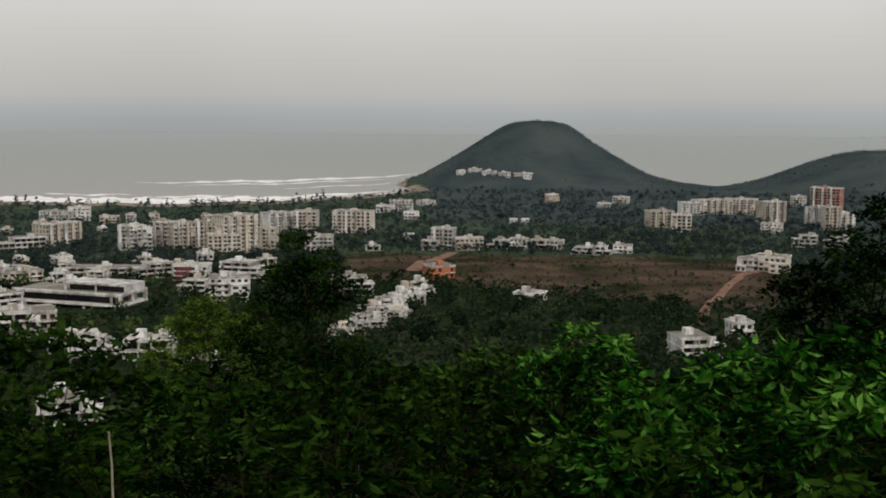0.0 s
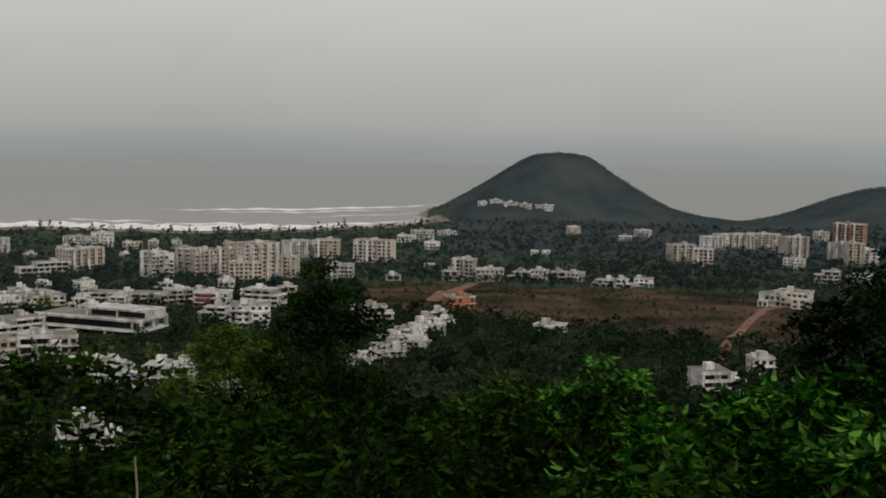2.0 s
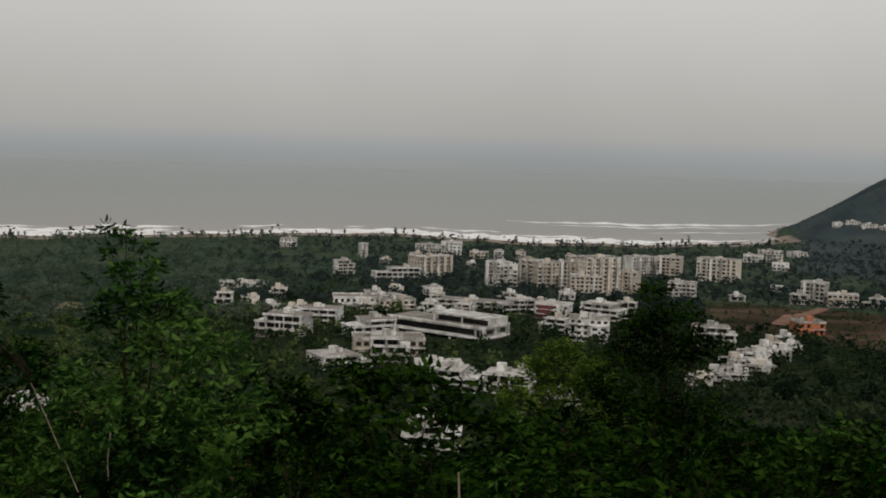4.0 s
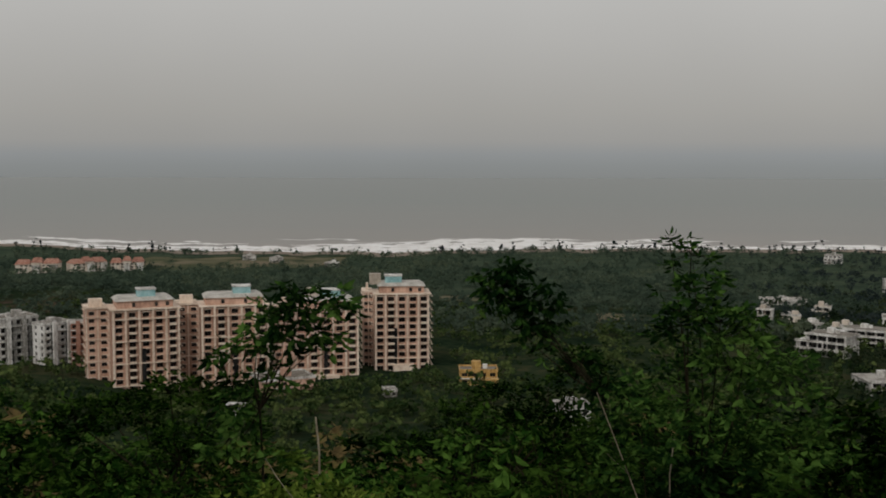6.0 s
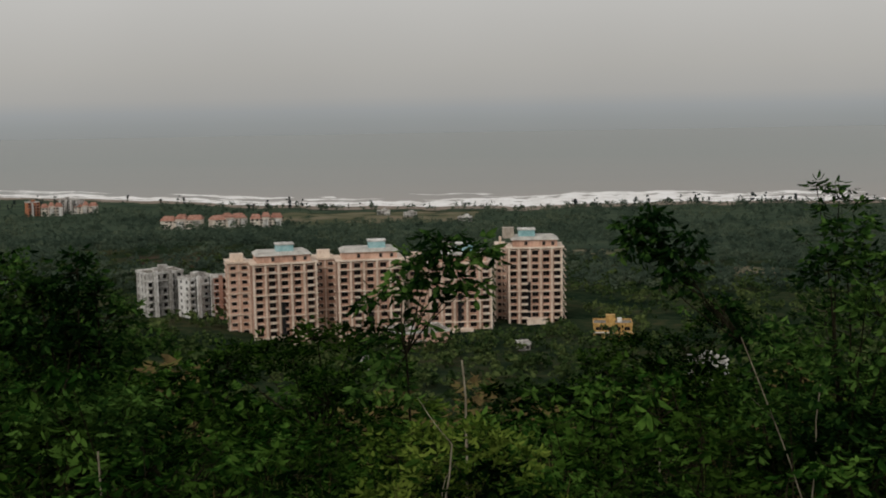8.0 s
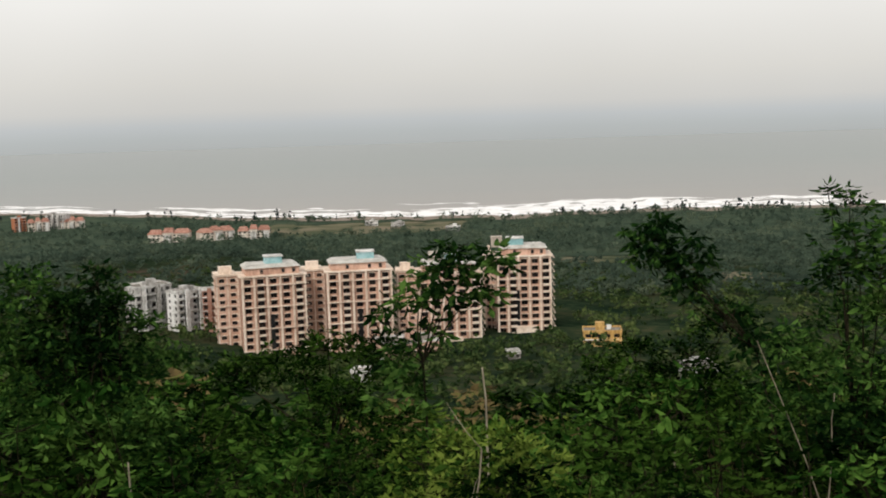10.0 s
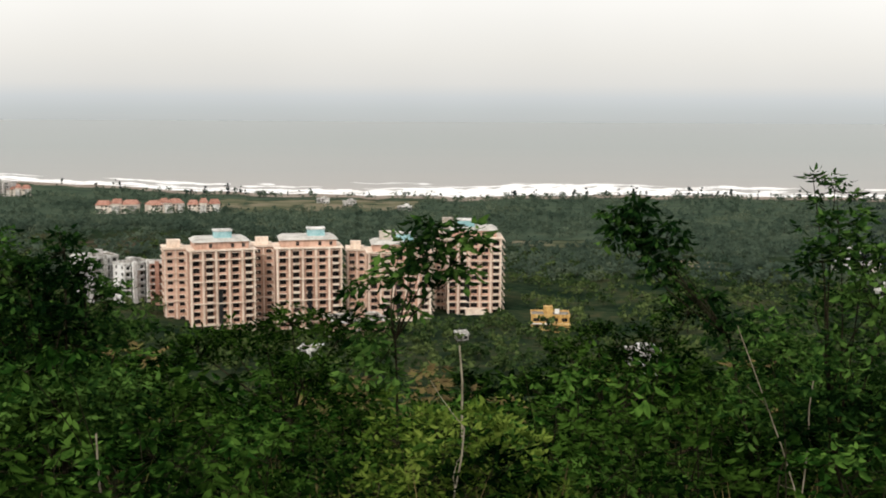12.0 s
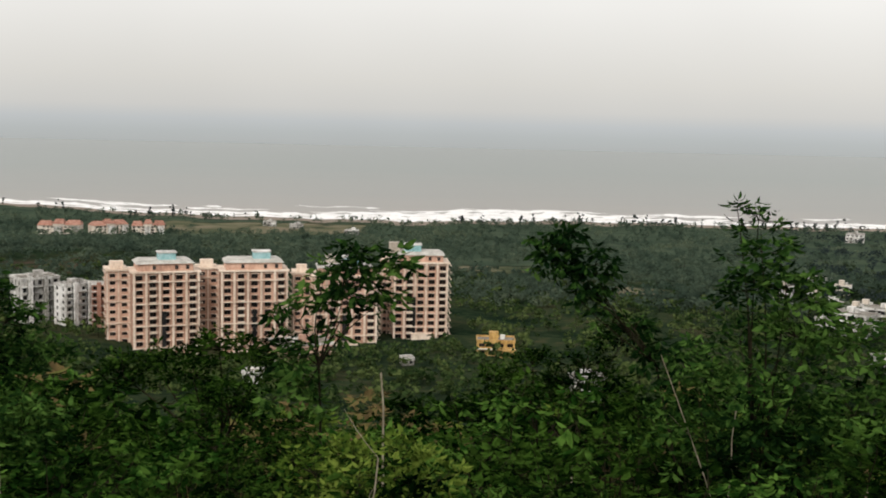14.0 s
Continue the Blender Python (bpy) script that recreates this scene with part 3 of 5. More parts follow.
def put(bearing, r, turn=0.0, sink=0.4, room=6.0):
    x, y = at(bearing, r)
    KEEP_CLEAR.append((float(x), float(y), room))
    return Matrix.Translation((x, y, float(ground_z(x, y)) - sink)) @ Matrix.Rotation(radians(bearing + turn), 4, "Z")


KEEP_CLEAR = []     # (x, y, radius) round the buildings, where no wood grows


def tower(bearing, r, width, depth, storeys, wing, turn, cap_x, beige_cap, sink):
    """A pink apartment tower: a wide face with window columns between cream piers, a set-back wing, an attic and a roof tank room."""
    root = thing("apartment_tower", put(bearing, r, turn, sink + (storeys - 10) * 3.05), "pink and cream apartment tower with turquoise roof room", "apartment building", "pink apartment towers")
    x, y = at(bearing, r)
    KEEP_CLEAR.append((float(x), float(y), 26.0))
    KEEP_CLEAR.append((float(x * (1 - 15 / r)), float(y * (1 - 15 / r)), 13.0))
    st = 3.05
    h = st * storeys
    w2 = width / 2
    s = Shell()
    s.side((-w2, 0), 0, width, 0, st, storeys, 5, 2.7, 2.15, 0.5, 1.5)
    s.side((w2, 0), 90, depth, 0, st, storeys, 4, 1.7, 1.5, 0.9, 0.5)
    s.side((-w2, depth), 270, depth, 0, st, storeys, 4, 1.7, 1.5, 0.9, 0.5)
    s.quad((w2, depth, 0), (-w2, depth, 0), (-w2, depth, h), (w2, depth, h))
    s.quad((-w2, 0, h), (w2, 0, h), (w2, depth, h), (-w2, depth, h))
    child("wall", s.mesh("wall", M["pink"]), root)
    glaze(root, s.panes, True, 1.44)
    g = Shell()
    g.side((-w2 - wing, 10), 0, wing - 0.01, 0, st, storeys, 2, 2.2, 1.6, 0.75, 0.6)
    g.side((-w2 - wing, depth + 4), 270, depth - 6, 0, st, storeys, 3, 1.7, 1.5, 0.9, 0.5)
    g.quad((-w2, depth + 4, 0), (-w2 - wing, depth + 4, 0), (-w2 - wing, depth + 4, h), (-w2, depth + 4, h))
    g.quad((-w2 - wing, 10, h), (-w2 - 0.01, 10, h), (-w2 - 0.01, depth + 4, h), (-w2 - wing, depth + 4, h))
    wg = child("wing", g.mesh("wing", M["pink"]), root)
    for q in g.panes:
        glaze(root, [q], True, 0.54)
    pier = box_mesh("pier", -0.42, 0.42, -1.1, -0.003, 0, h + 0.5, M["trim"])
    for i in range(6):
        child("pier", pier, root, m=Matrix.Translation((min(w2 - 0.5, max(-w2 + 0.5, -w2 + i * width / 5)), 0, 0)))
    slim = box_mesh("pier", -0.3, 0.3, -0.3, -0.003, 0, h + 0.3, M["trim"])
    for u in (0.3, wing / 2, wing - 0.35):
        child("pier", slim, root, m=Matrix.Translation((-w2 - wing + u, 10, 0)))
    for k in range(2, storeys, 3):
        child("band", box_mesh("band", -w2 - 0.25, w2 + 0.25, -1.4, -1.103, k * st - 0.2, k * st + 0.25, M["trim"]), root)
        child("band", box_mesh("band", -w2 - wing - 0.2, -w2 - 0.02, 9.3, 9.69, k * st - 0.2, k * st + 0.2, M["trim"]), root)
    for k in range(storeys):
        for i in (1, 4):
            u = -w2 + (i + 0.5) * width / 5
            b = Shell()
            b.box(-1.4, 1.4, -1.9, -0.05, -0.1, 0.06, True)
            b.box(-1.4, 1.4, -1.9, -1.8, 0.06, 0.8, True)
            b.box(-1.4, -1.3, -1.8, -0.05, 0.06, 0.8, True)
            b.box(1.3, 1.4, -1.8, -0.05, 0.06, 0.8, True)
            if k == 0 and i == 1:
                balcony = b.mesh("balcony", M["trim"])
            child("balcony", balcony, root, m=Matrix.Translation((u, 0, k * st + 0.1)))
    # parapet slab, attic floor, roof
    child("cornice", box_mesh("cornice", -w2 - 0.7, w2 + 0.7, -0.9, depth + 0.4, h + 0.503, h + 1.0, M["trim"]), root)
    child("wing_cornice", box_mesh("wing_cornice", -w2 - wing - 0.5, -w2 - 0.72, 9.4, depth + 4.4, h + 0.303, h + 1.1, M["trim"]), root)
    a = Shell()
    a.side((-w2 + 2.2, 2.2), 0, width - 4.4, h + 1.0, 3.0, 1, 5, 1.3, 1.7, 0.6, 0.4, skip=(0, 2))
    a.box(-w2 + 2.2, w2 - 2.2, 2.203, depth - 1.5, h + 1.0, h + 4.0)
    child("attic", a.mesh("attic", M["pink"]), root)
    glaze(root, [((q[0][0], q[0][1] - 0.41, q[0][2]), *q[1:]) for q in a.panes])
    e = Shell()
    z0, z1 = h + 4.003, h + 5.3
    p = [(-w2 + 1.4, 1.4, z0), (w2 - 1.4, 1.4, z0), (w2 - 1.4, depth - 0.9, z0), (-w2 + 1.4, depth - 0.9, z0)]
    q = [(-w2 + 3.6, 3.8, z1), (w2 - 3.6, 3.8, z1), (w2 - 3.6, depth - 3, z1), (-w2 + 3.6, depth - 3, z1)]
    for i in range(4):
        e.quad(p[i], p[(i + 1) % 4], q[(i + 1) % 4], q[i])
    e.quad(*q)
    e.quad(*p[::-1])
    child("roof", e.mesh("roof", M["pale_roof"]), root, "pale weathered sloping roof")
    t = Shell()
    t.box(cap_x - 3.6, cap_x + 3.6, 5, 11, z1 - 0.1, z1 + 2.7)
    tank = child("tank_room", t.mesh("tank_room", M["turquoise"]), root, "turquoise tank room")
    child("rim", box_mesh("rim", cap_x - 3.9, cap_x + 3.9, 4.7, 11.3, z1 + 2.703, z1 + 3.3, M["white"]), tank)
    if beige_cap:
        child("stair_head", box_mesh("stair_head", cap_x - 10.5, cap_x - 5.5, 9, 14, h + 4.0, z1 + 3.4, M["beige"]), root)
    child("stair_head", box_mesh("stair_head", -w2 - wing + 1.5, -w2 - 2.5, 12, 16, h + 1.103, h + 4.2, M["trim"]), root)
    # a dark strip set on the face stands in for a shaded recess
    slit = cap_x * 0.4 - 1.5
    child("shaft", box_mesh("shaft", slit - 0.8, slit + 0.8, -1.16, -0.9, 0.5, h * 0.58, M["glass"]), root, "dark strip standing for a shaded recess")
    child("porch", box_mesh("porch", -4, 5, -5, -0.6, 0, 3.6, M["trim"]), root)
    return root


tower(10.95, 484, 27, 19, 12, 9.5, 7, 1.0, False, -2.2)
tower(6.7, 488, 28, 19, 12, 9.5, 5, 3.5, False, -2.2)
tower(2.2, 486, 27, 19, 10, 8.5, 4, 2.5, True, 2.4)
tower(-1.55, 503, 24, 18, 11, 5.0, 3, -3.5, True, -2.05)


HOUSE_LABEL = {"white": "flat-roofed whitewashed concrete house", "beige": "flat-roofed beige plastered building", "cream": "cream apartment block with flat roof",
               "pink": "pinkish plastered apartment block with flat roof", "orange": "orange-painted house with flat roof", "maroon": "white house with dark maroon front",
               "brick": "tall apartment block of brick-red plaster", "yellow": "yellow-ochre plastered house with flat roof", "grey": "grey-white apartment block with flat roof"}


def slab_villa(root, w2, depth, st, storeys, mat, rng):
    """A modern concrete villa: white floor slabs that stand out over deep shaded verandas, a solid end wall, a set-back top floor."""
    child("plinth", box_mesh("plinth", -w2 - 0.1, w2 + 0.1, -0.1, depth + 0.1, -2.5, 0.597, M["roof"]), root)
    solid = -1 if rng.random() < 0.5 else 1
    x0, x1 = -w2, w2
    for k in range(storeys):
        z = 0.6 + k * st
        if k == storeys - 1 and storeys > 1:
            cut = rng.uniform(0.3, 0.75) * w2
            x0, x1 = (x0 + cut, x1) if solid > 0 else (x0, x1 - cut)
        e = 0.5 + 1.4 * rng.random()
        child("room", box_mesh("room", x0 + 0.15, x1 - 0.15, 1.6, depth, z, z + st - 0.35, mat), root)
        n = max(2, int((x1 - x0) / 4.5))
        bw = (x1 - x0 - 1.0) / n
        for i in range(n):
            c = x0 + 0.5 + (i + 0.5) * bw
            child("window", WINDOW, root, m=Matrix.Translation((c, 1.5, z + st * 0.45)) @ Matrix.Diagonal((bw * rng.uniform(0.6, 0.9), 1, st * 0.66, 1)))
        for c in (x0 + 0.3, (x0 + x1) / 2 + rng.uniform(-1, 1), x1 - 0.3):
            child("pillar", box_mesh("pillar", c - 0.25, c + 0.25, -e + 0.3, -e + 0.8, z, z + st - 0.353, M["white"]), root)
        a = x1 - 0.12 if solid > 0 else x0 - 0.3
        child("end_wall", box_mesh("end_wall", a, a + 0.42, -e + 0.1, depth + 0.05, z, z + st - 0.353, M["white"]), root)
        child("slab", box_mesh("slab", x0 - 0.6, x1 + 0.6, -e, depth + 0.3, z + st - 0.35, z + st + 0.02, M["white"]), root)
        child("balustrade", box_mesh("balustrade", x0 - 0.5, x1 + 0.5, -e + 0.05, -e + 0.2, z + st + 0.023, z + st + 0.75, M["white"] if rng.random() < 0.6 else mat), root)
    top = 0.6 + storeys * st + 0.023
    child("roof", box_mesh("roof", x0 - 0.4, x1 + 0.4, -0.2, depth + 0.2, top, top + 0.1, M["roof"] if rng.random() < 0.5 else M["brown_roof"]), root, "weathered concrete roof")
    u = (x0 + x1) / 2 + rng.uniform(-0.3, 0.3) * w2
    child("stair_head", box_mesh("stair_head", u - 1.6, u + 1.6, depth * 0.45, depth * 0.45 + 3.2, top + 0.103, top + rng.uniform(2.0, 2.9), mat), root)
    child("water_tank", box_mesh("water_tank", u + 2.2, u + 3.8, depth * 0.5, depth * 0.5 + 1.6, top + 0.103, top + 1.6, M["white"]), root)
    return root


def house(colour, bearing, r, width, height, group, rng, roof="flat"):
    """A concrete house: walls with openings, slab bands, parapet, stair head and roof tank."""
    mat = M["white"] if colour in ("maroon", "grey") else M["cream"] if colour == "redroof" else M[colour]
    far = r > 1000
    storeys = max(1, round(height / 3.2))
    st = (height - (0.8 if height > 4 else 0.3)) / storeys
    depth = max(6, min(16, width * rng.uniform(0.55, 0.85)))
    label = "cream house with red tiled roof" if colour == "redroof" else HOUSE_LABEL[colour]
    name = "apartment_block" if storeys > 4 else "house"
    root = thing(name, put(bearing, r, rng.uniform(-40, 40) if storeys > 4 else rng.uniform(-26, 26), 0.6, width * 0.42), label, "apartment building" if storeys > 4 else "house", group)
    w2, h = width / 2, st * storeys + 0.6
    bays = max(2, round(width / (4.2 if far else 3.4)))
    side_bays = max(2, round(depth / 4.5))
    if storeys <= 4 and r < 1000 and width > 9 and colour in ("white", "beige", "cream") and rng.random() < 0.62:
        return slab_villa(root, w2, depth, st, storeys, mat, rng)
    s = Shell()
    ww, wh = (min(2.8, width / bays * rng.uniform(0.5, 0.7)), st * rng.uniform(0.5, 0.64))
    blank = tuple((int(rng.integers(0, bays)), int(k)) for k in range(storeys) if rng.random() < 0.6)
    s.side((-w2, 0), 0, width, 0.6, st, storeys, bays, ww, wh, st * 0.2, 1.1, skip=blank)
    none = tuple(range(side_bays)) if far else ()
    s.side((w2, 0), 90, depth, 0.6, st, storeys, side_bays, 1.5, wh, st * 0.25, 0.35, skip=none)
    s.side((-w2, depth), 270, depth, 0.6, st, storeys, side_bays, 1.5, wh, st * 0.25, 0.35, skip=none)
    s.quad((w2, depth, 0.6), (-w2, depth, 0.6), (-w2, depth, h), (w2, depth, h))
    s.quad((-w2, 0, h), (w2, 0, h), (w2, depth, h), (-w2, depth, h))
    child("wall", s.mesh("wall", mat), root)
    child("plinth", box_mesh("plinth", -w2 - 0.1, w2 + 0.1, -0.1, depth + 0.1, -2.5, 0.597, M["roof"]), root)
    glaze(root, s.panes)
    if storeys > 4:
        for u in np.arange(-w2 + width / bays, w2 - 0.5, width / bays * 2):
            child("stair_shaft", box_mesh("stair_shaft", u - 0.9, u + 0.9, -2.6, -1.503, -2.0, h + rng.uniform(0.2, 1.8), M["white"] if rng.random() < 0.5 else mat), root)
            # dark filler before the wall, in place of a recess in shade
            child("rear_shaft", box_mesh("rear_shaft", u - 0.5, u + 0.5, -1.503, -0.003, -2.0, h + 0.1, M["glass"]), root, "dark filler standing for a shaded recess")
    if colour == "maroon":
        child("front_panel", box_mesh("front_panel", -w2 * 0.8, w2 * 0.1, -0.35, -0.003, 0.7, h - 0.5, M["maroon"]), root, "dark maroon front panel")
    if colour == "redroof":
        for u0, u1, dz in ((-1.0, -0.3, 0.0), (-0.3, 0.25, 1.6), (0.25, 1.0, 0.6)):
            e = Shell()
            a, b = u0 * (w2 + 0.6) + 0.01, u1 * (w2 + 0.6) - 0.01
            z = h + 0.003 + dz
            if dz:
                child("upper_wall", box_mesh("upper_wall", a + 0.6, b - 0.6, -0.25, depth, h + 0.003, z - 0.003, mat), root)
            p = [(a, -0.9, z), (b, -0.9, z), (b, depth + 0.7, z), (a, depth + 0.7, z)]
            m0, m1 = (a + 2.2, depth / 2, z + 4.2), (b - 2.2, depth / 2, z + 4.2)
            e.quad(p[0], p[1], m1, m0)
            e.quad(p[2], p[3], m0, m1)
            e.quad(p[1], p[2], m1, m1)
            e.quad(p[3], p[0], m0, m0)
            child("roof", e.mesh("roof", M["tile"]), root, "hipped red tile roof")
        child("front_wing", box_mesh("front_wing", -w2 * 0.2, w2 * 0.15, -5.0, -0.26, -2.5, h - 0.8, M["white"]), root)
        child("front_wing", box_mesh("front_wing", w2 * 0.6, w2 * 0.95, -3.5, -0.26, -2.5, h - 0.5, M["white"]), root)
        return root
    para = Shell()
    for x0, x1, y0, y1 in ((-w2 - 0.25, w2 + 0.25, -0.25, 0.0), (-w2 - 0.25, w2 + 0.25, depth, depth + 0.25), (-w2 - 0.25, -w2, 0.003, depth - 0.003), (w2, w2 + 0.25, 0.003, depth - 0.003)):
        para.box(x0, x1, y0, y1, h - 0.25, h + 0.8, True)
    child("parapet", para.mesh("parapet", M["white"] if colour != "yellow" else mat), root)
    child("roof", box_mesh("roof", -w2 + 0.01, w2 - 0.01, 0.01, depth - 0.01, h + 0.003, h + 0.12, M["roof"] if rng.random() < 0.5 else M["brown_roof"]), root, "weathered concrete roof")
    for k in range(1, storeys):
        child("slab", box_mesh("slab", -w2 - 0.15, w2 + 0.15, -1.5 if k % 2 else -0.7, -0.003, 0.5 + k * st, 0.72 + k * st, M["white"]), root)
    if width > 8:
        u = rng.uniform(-0.5, 0.5) * w2
        child("stair_head", box_mesh("stair_head", u - 1.8, u + 1.8, depth * 0.4, depth * 0.4 + 3.6, h + 0.12, h + rng.uniform(2.2, 3.2), mat), root)
        u2 = u + (3.6 if u < 0 else -3.6)
        child("water_tank", box_mesh("water_tank", u2 - 0.9, u2 + 0.9, depth * 0.5, depth * 0.5 + 1.8, h + 0.12, h + 1.8, M["white"]), root)
    if 12 < width and storeys <= 4:
        u0 = -w2 if rng.random() < 0.5 else w2 * 0.1
        ext = Shell()
        e0, e1, eh = u0, u0 + w2 * 0.9, 0.6 + st * max(1, storeys - 1)
        ext.side((e0, -4.5), 0, e1 - e0, 0.6, st, max(1, storeys - 1), 2, min(2.6, (e1 - e0) * 0.3), wh, st * 0.2, 0.9)
        ext.quad((e1, -4.5, 0.6), (e1, -1.52, 0.6), (e1, -1.52, eh), (e1, -4.5, eh))
        ext.quad((e0, -1.52, 0.6), (e0, -4.5, 0.6), (e0, -4.5, eh), (e0, -1.52, eh))
        ext.box(e0 - 0.3, e1 + 0.3, -4.9, -1.52, eh + 0.003, eh + 0.35, True)
        ext.box(e0, e1, -4.3, -1.6, -2.5, 0.59)
        child("front_block", ext.mesh("front_block", mat), root)
        glaze(root, ext.panes)
    elif width > 11 and storeys <= 3:
        b = Shell()
        b.box(-w2 + 0.5, -w2 + width * 0.45, -2.2, -0.62, 0.6 + st - 0.15, 0.6 + st + 0.05, True)
        b.box(-w2 + 0.5, -w2 + width * 0.45, -2.2, -2.05, 0.6 + st + 0.05, 0.6 + st + 0.9, True)
        for u in (-w2 + 0.6, -w2 + width * 0.45 - 0.4):
            b.box(u, u + 0.3, -2.2, -1.9, -2.0, 0.6 + st - 0.15, True)
        child("veranda", b.mesh("veranda", M["white"]), root)
    return root


# kind, bearing, distance, width, height
BLOCKS = [
    ("beige", -29.7, 950, 35, 17),
    ("white", -32.6, 889, 16, 19),
    ("white", -33.4, 884, 11, 17),
    ("beige", -34.2, 906, 16, 20),
    ("beige", -35.3, 895, 18, 20),
    ("beige", -36.4, 870, 19, 22),
    ("beige", -37.2, 831, 23, 15),
    ("cream", -38.0, 841, 27, 28),
    ("beige", -39.2, 856, 13, 18),
    ("white", -40.0, 1056, 27, 18),
    ("beige", -41.1, 1045, 21, 19),
    ("cream", -43.4, 1024, 35, 20),
    ("white", -47.9, 871, 17, 16),
]
HILL_HOUSES = [
    ("white", -48.8, 1828, 13, 8),
    ("white", -49.5, 1824, 20, 8),
    ("white", -50.3, 1804, 22, 8),
    ("white", -51.0, 1795, 19, 8),
    ("white", -51.9, 1792, 28, 8),
]
FAR_TOWN = [
    ("white", -55.9, 837, 12, 7),
    ("white", -56.9, 848, 14, 6),
    ("white", -55.9, 1426, 15, 6),
    ("white", -56.7, 1492, 20, 9),
    ("beige", -58.8, 1156, 25, 16),
    ("beige", -59.7, 1103, 18, 17),
    ("white", -60.3, 1330, 29, 15),
    ("beige", -61.2, 1357, 39, 17),
    ("cream", -62.5, 1371, 37, 18),
    ("beige", -64.1, 1261, 27, 22),
]
FAR_TOWN_BEYOND = [
    ("white", -65.1, 1518, 19, 13),
    ("brick", -66.3, 1287, 31, 37),
    ("white", -65.8, 1248, 21, 18),
    ("beige", -66.7, 1180, 15, 23),
    ("white", -67.4, 1203, 15, 16),
    ("white", -63.9, 1127, 19, 9),
    ("white", -65.5, 964, 19, 10),
    ("white", -66.8, 964, 16, 10),
    ("white", -62.9, 737, 13, 8),
    ("cream", -63.9, 736, 20, 10),
]
MIDDLE_HOUSES = [
    ("white", -47.4, 862, 15, 7.8),
    ("beige", -49.3, 858, 21, 9.4),
    ("white", -50.7, 880, 16, 7.8),
    ("white", -51.7, 881, 13, 8.6),
    ("beige", -52.6, 882, 14, 7.8),
    ("white", -53.5, 888, 13, 7),
    ("white", -54.9, 843, 17, 6.2),
    ("white", -44.5, 842, 10, 4),
    ("white", -46.2, 960, 8, 4),
    ("white", -45.1, 1313, 21, 7.8),
    ("white", -45.9, 1333, 26, 12.5),
    ("white", -46.4, 1213, 16, 7.8),
    ("white", -47.2, 1429, 20, 6.2),
    ("white", -51.5, 1144, 7, 6.2),
    ("white", -52.1, 1152, 7, 5.5),
    ("beige", -53.4, 1501, 16, 10.1),
    ("white", -43.5, 568, 20, 10.1),
    ("white", -52.2, 560, 14, 4),
]
VILLAS = [
    ("white", -27.8, 899, 36, 11),
    ("white", -29.1, 1260, 24, 9),
    ("white", -30.4, 1234, 22, 14),
    ("beige", -31.8, 1193, 19, 7),
    ("white", -41.8, 833, 19, 12),
    ("white", -31.0, 701, 48, 6),
    ("white", -33.9, 683, 21, 9),
    ("white", -27.7, 704, 26, 6),
    ("white", -37.9, 646, 22, 12),
    ("white", -37.4, 561, 19, 12),
    ("beige", -35.6, 594, 14, 9),
    ("white", -21.9, 544, 23, 11),
    ("white", -23.5, 588, 27, 9),
]
VILLAS_BEYOND = [
    ("white", -26.7, 540, 21, 9),
    ("beige", -27.5, 486, 30, 8),
    ("white", -25.8, 678, 28, 8),
    ("beige", -27.8, 677, 22, 6),
    ("beige", -25.2, 964, 15, 12),
    ("white", -26.1, 1165, 8, 15),
    ("white", -22.3, 1294, 17, 10),
    ("beige", -19.2, 672, 10, 11),
    ("white", -20.3, 826, 33, 3),
    ("white", 21.1, 1458, 25, 17),
    ("white", 2.0, 1158, 13, 5),
    ("white", 4.6, 1248, 12, 5),
    ("white", 6.0, 1284, 14, 5),
]
NEAR_HOUSES = [
    ("orange", -48.0, 647, 15, 8),
    ("white", -60.9, 395, 15, 9),
    ("white", -62.8, 462, 9, 7),
    ("maroon", -35.5, 665, 20, 9),
    ("white", -30.4, 430, 23, 7),
    ("white", -27.5, 469, 15, 11),
    ("white", -33.6, 415, 13, 8),
    ("white", -36.2, 387, 14, 5),
    ("white", -25.4, 451, 21, 6),
    ("white", -30.8, 408, 15, 9),
]
NEAR_HOUSES_BEYOND = [
    ("white", -32.6, 411, 15, 8),
    ("white", -29.7, 306, 15, 10),
    ("white", 16.75, 527, 17, 20),
    ("greyish", 14.95, 517, 14, 18),
    ("brick", 14.1, 513, 6, 19),
    ("yellow", -5.4, 455, 15, 6.6),
    ("pink", 4.1, 455, 22, 7),
    ("white", -10.2, 369, 11, 8),
    ("white", -1.0, 437, 4.5, 2.6),
    ("white", 6.8, 393, 7, 4),
]
TERRACE = [
    ("white", -43.4, 443, 10.5, 5.4),
    ("white", -44.1, 462, 10, 5.2),
    ("beige", -44.7, 484, 10.5, 5.4),
    ("white", -45.3, 507, 10.5, 5.4),
    ("white", -45.9, 534, 10, 5.2),
    ("beige", -46.4, 568, 10.5, 5.4),
    ("white", -46.9, 596, 10.5, 5.4),
    ("white", -45.8, 489, 10.5, 5.4),
    ("white", -46.6, 526, 10, 5.2),
    ("white", -44.5, 447, 10, 5),
    ("beige", -45.3, 474, 10, 5),
    ("white", -46.2, 508, 10, 5.2),
    ("white", -46.9, 555, 10, 5.2),
    ("cream", -42.8, 430, 9, 5),
]
RED_ROOFS = [
    ("redroof", 15.9, 1161, 40, 9),
    ("redroof", 13.5, 1161, 34, 9),
    ("redroof", 11.8, 1154, 31, 9),
    ("redroof", 20.3, 1450, 26, 9),
    ("redroof", 21.8, 1436, 24, 11),
    ("orange", 22.6, 1446, 14, 17),
]
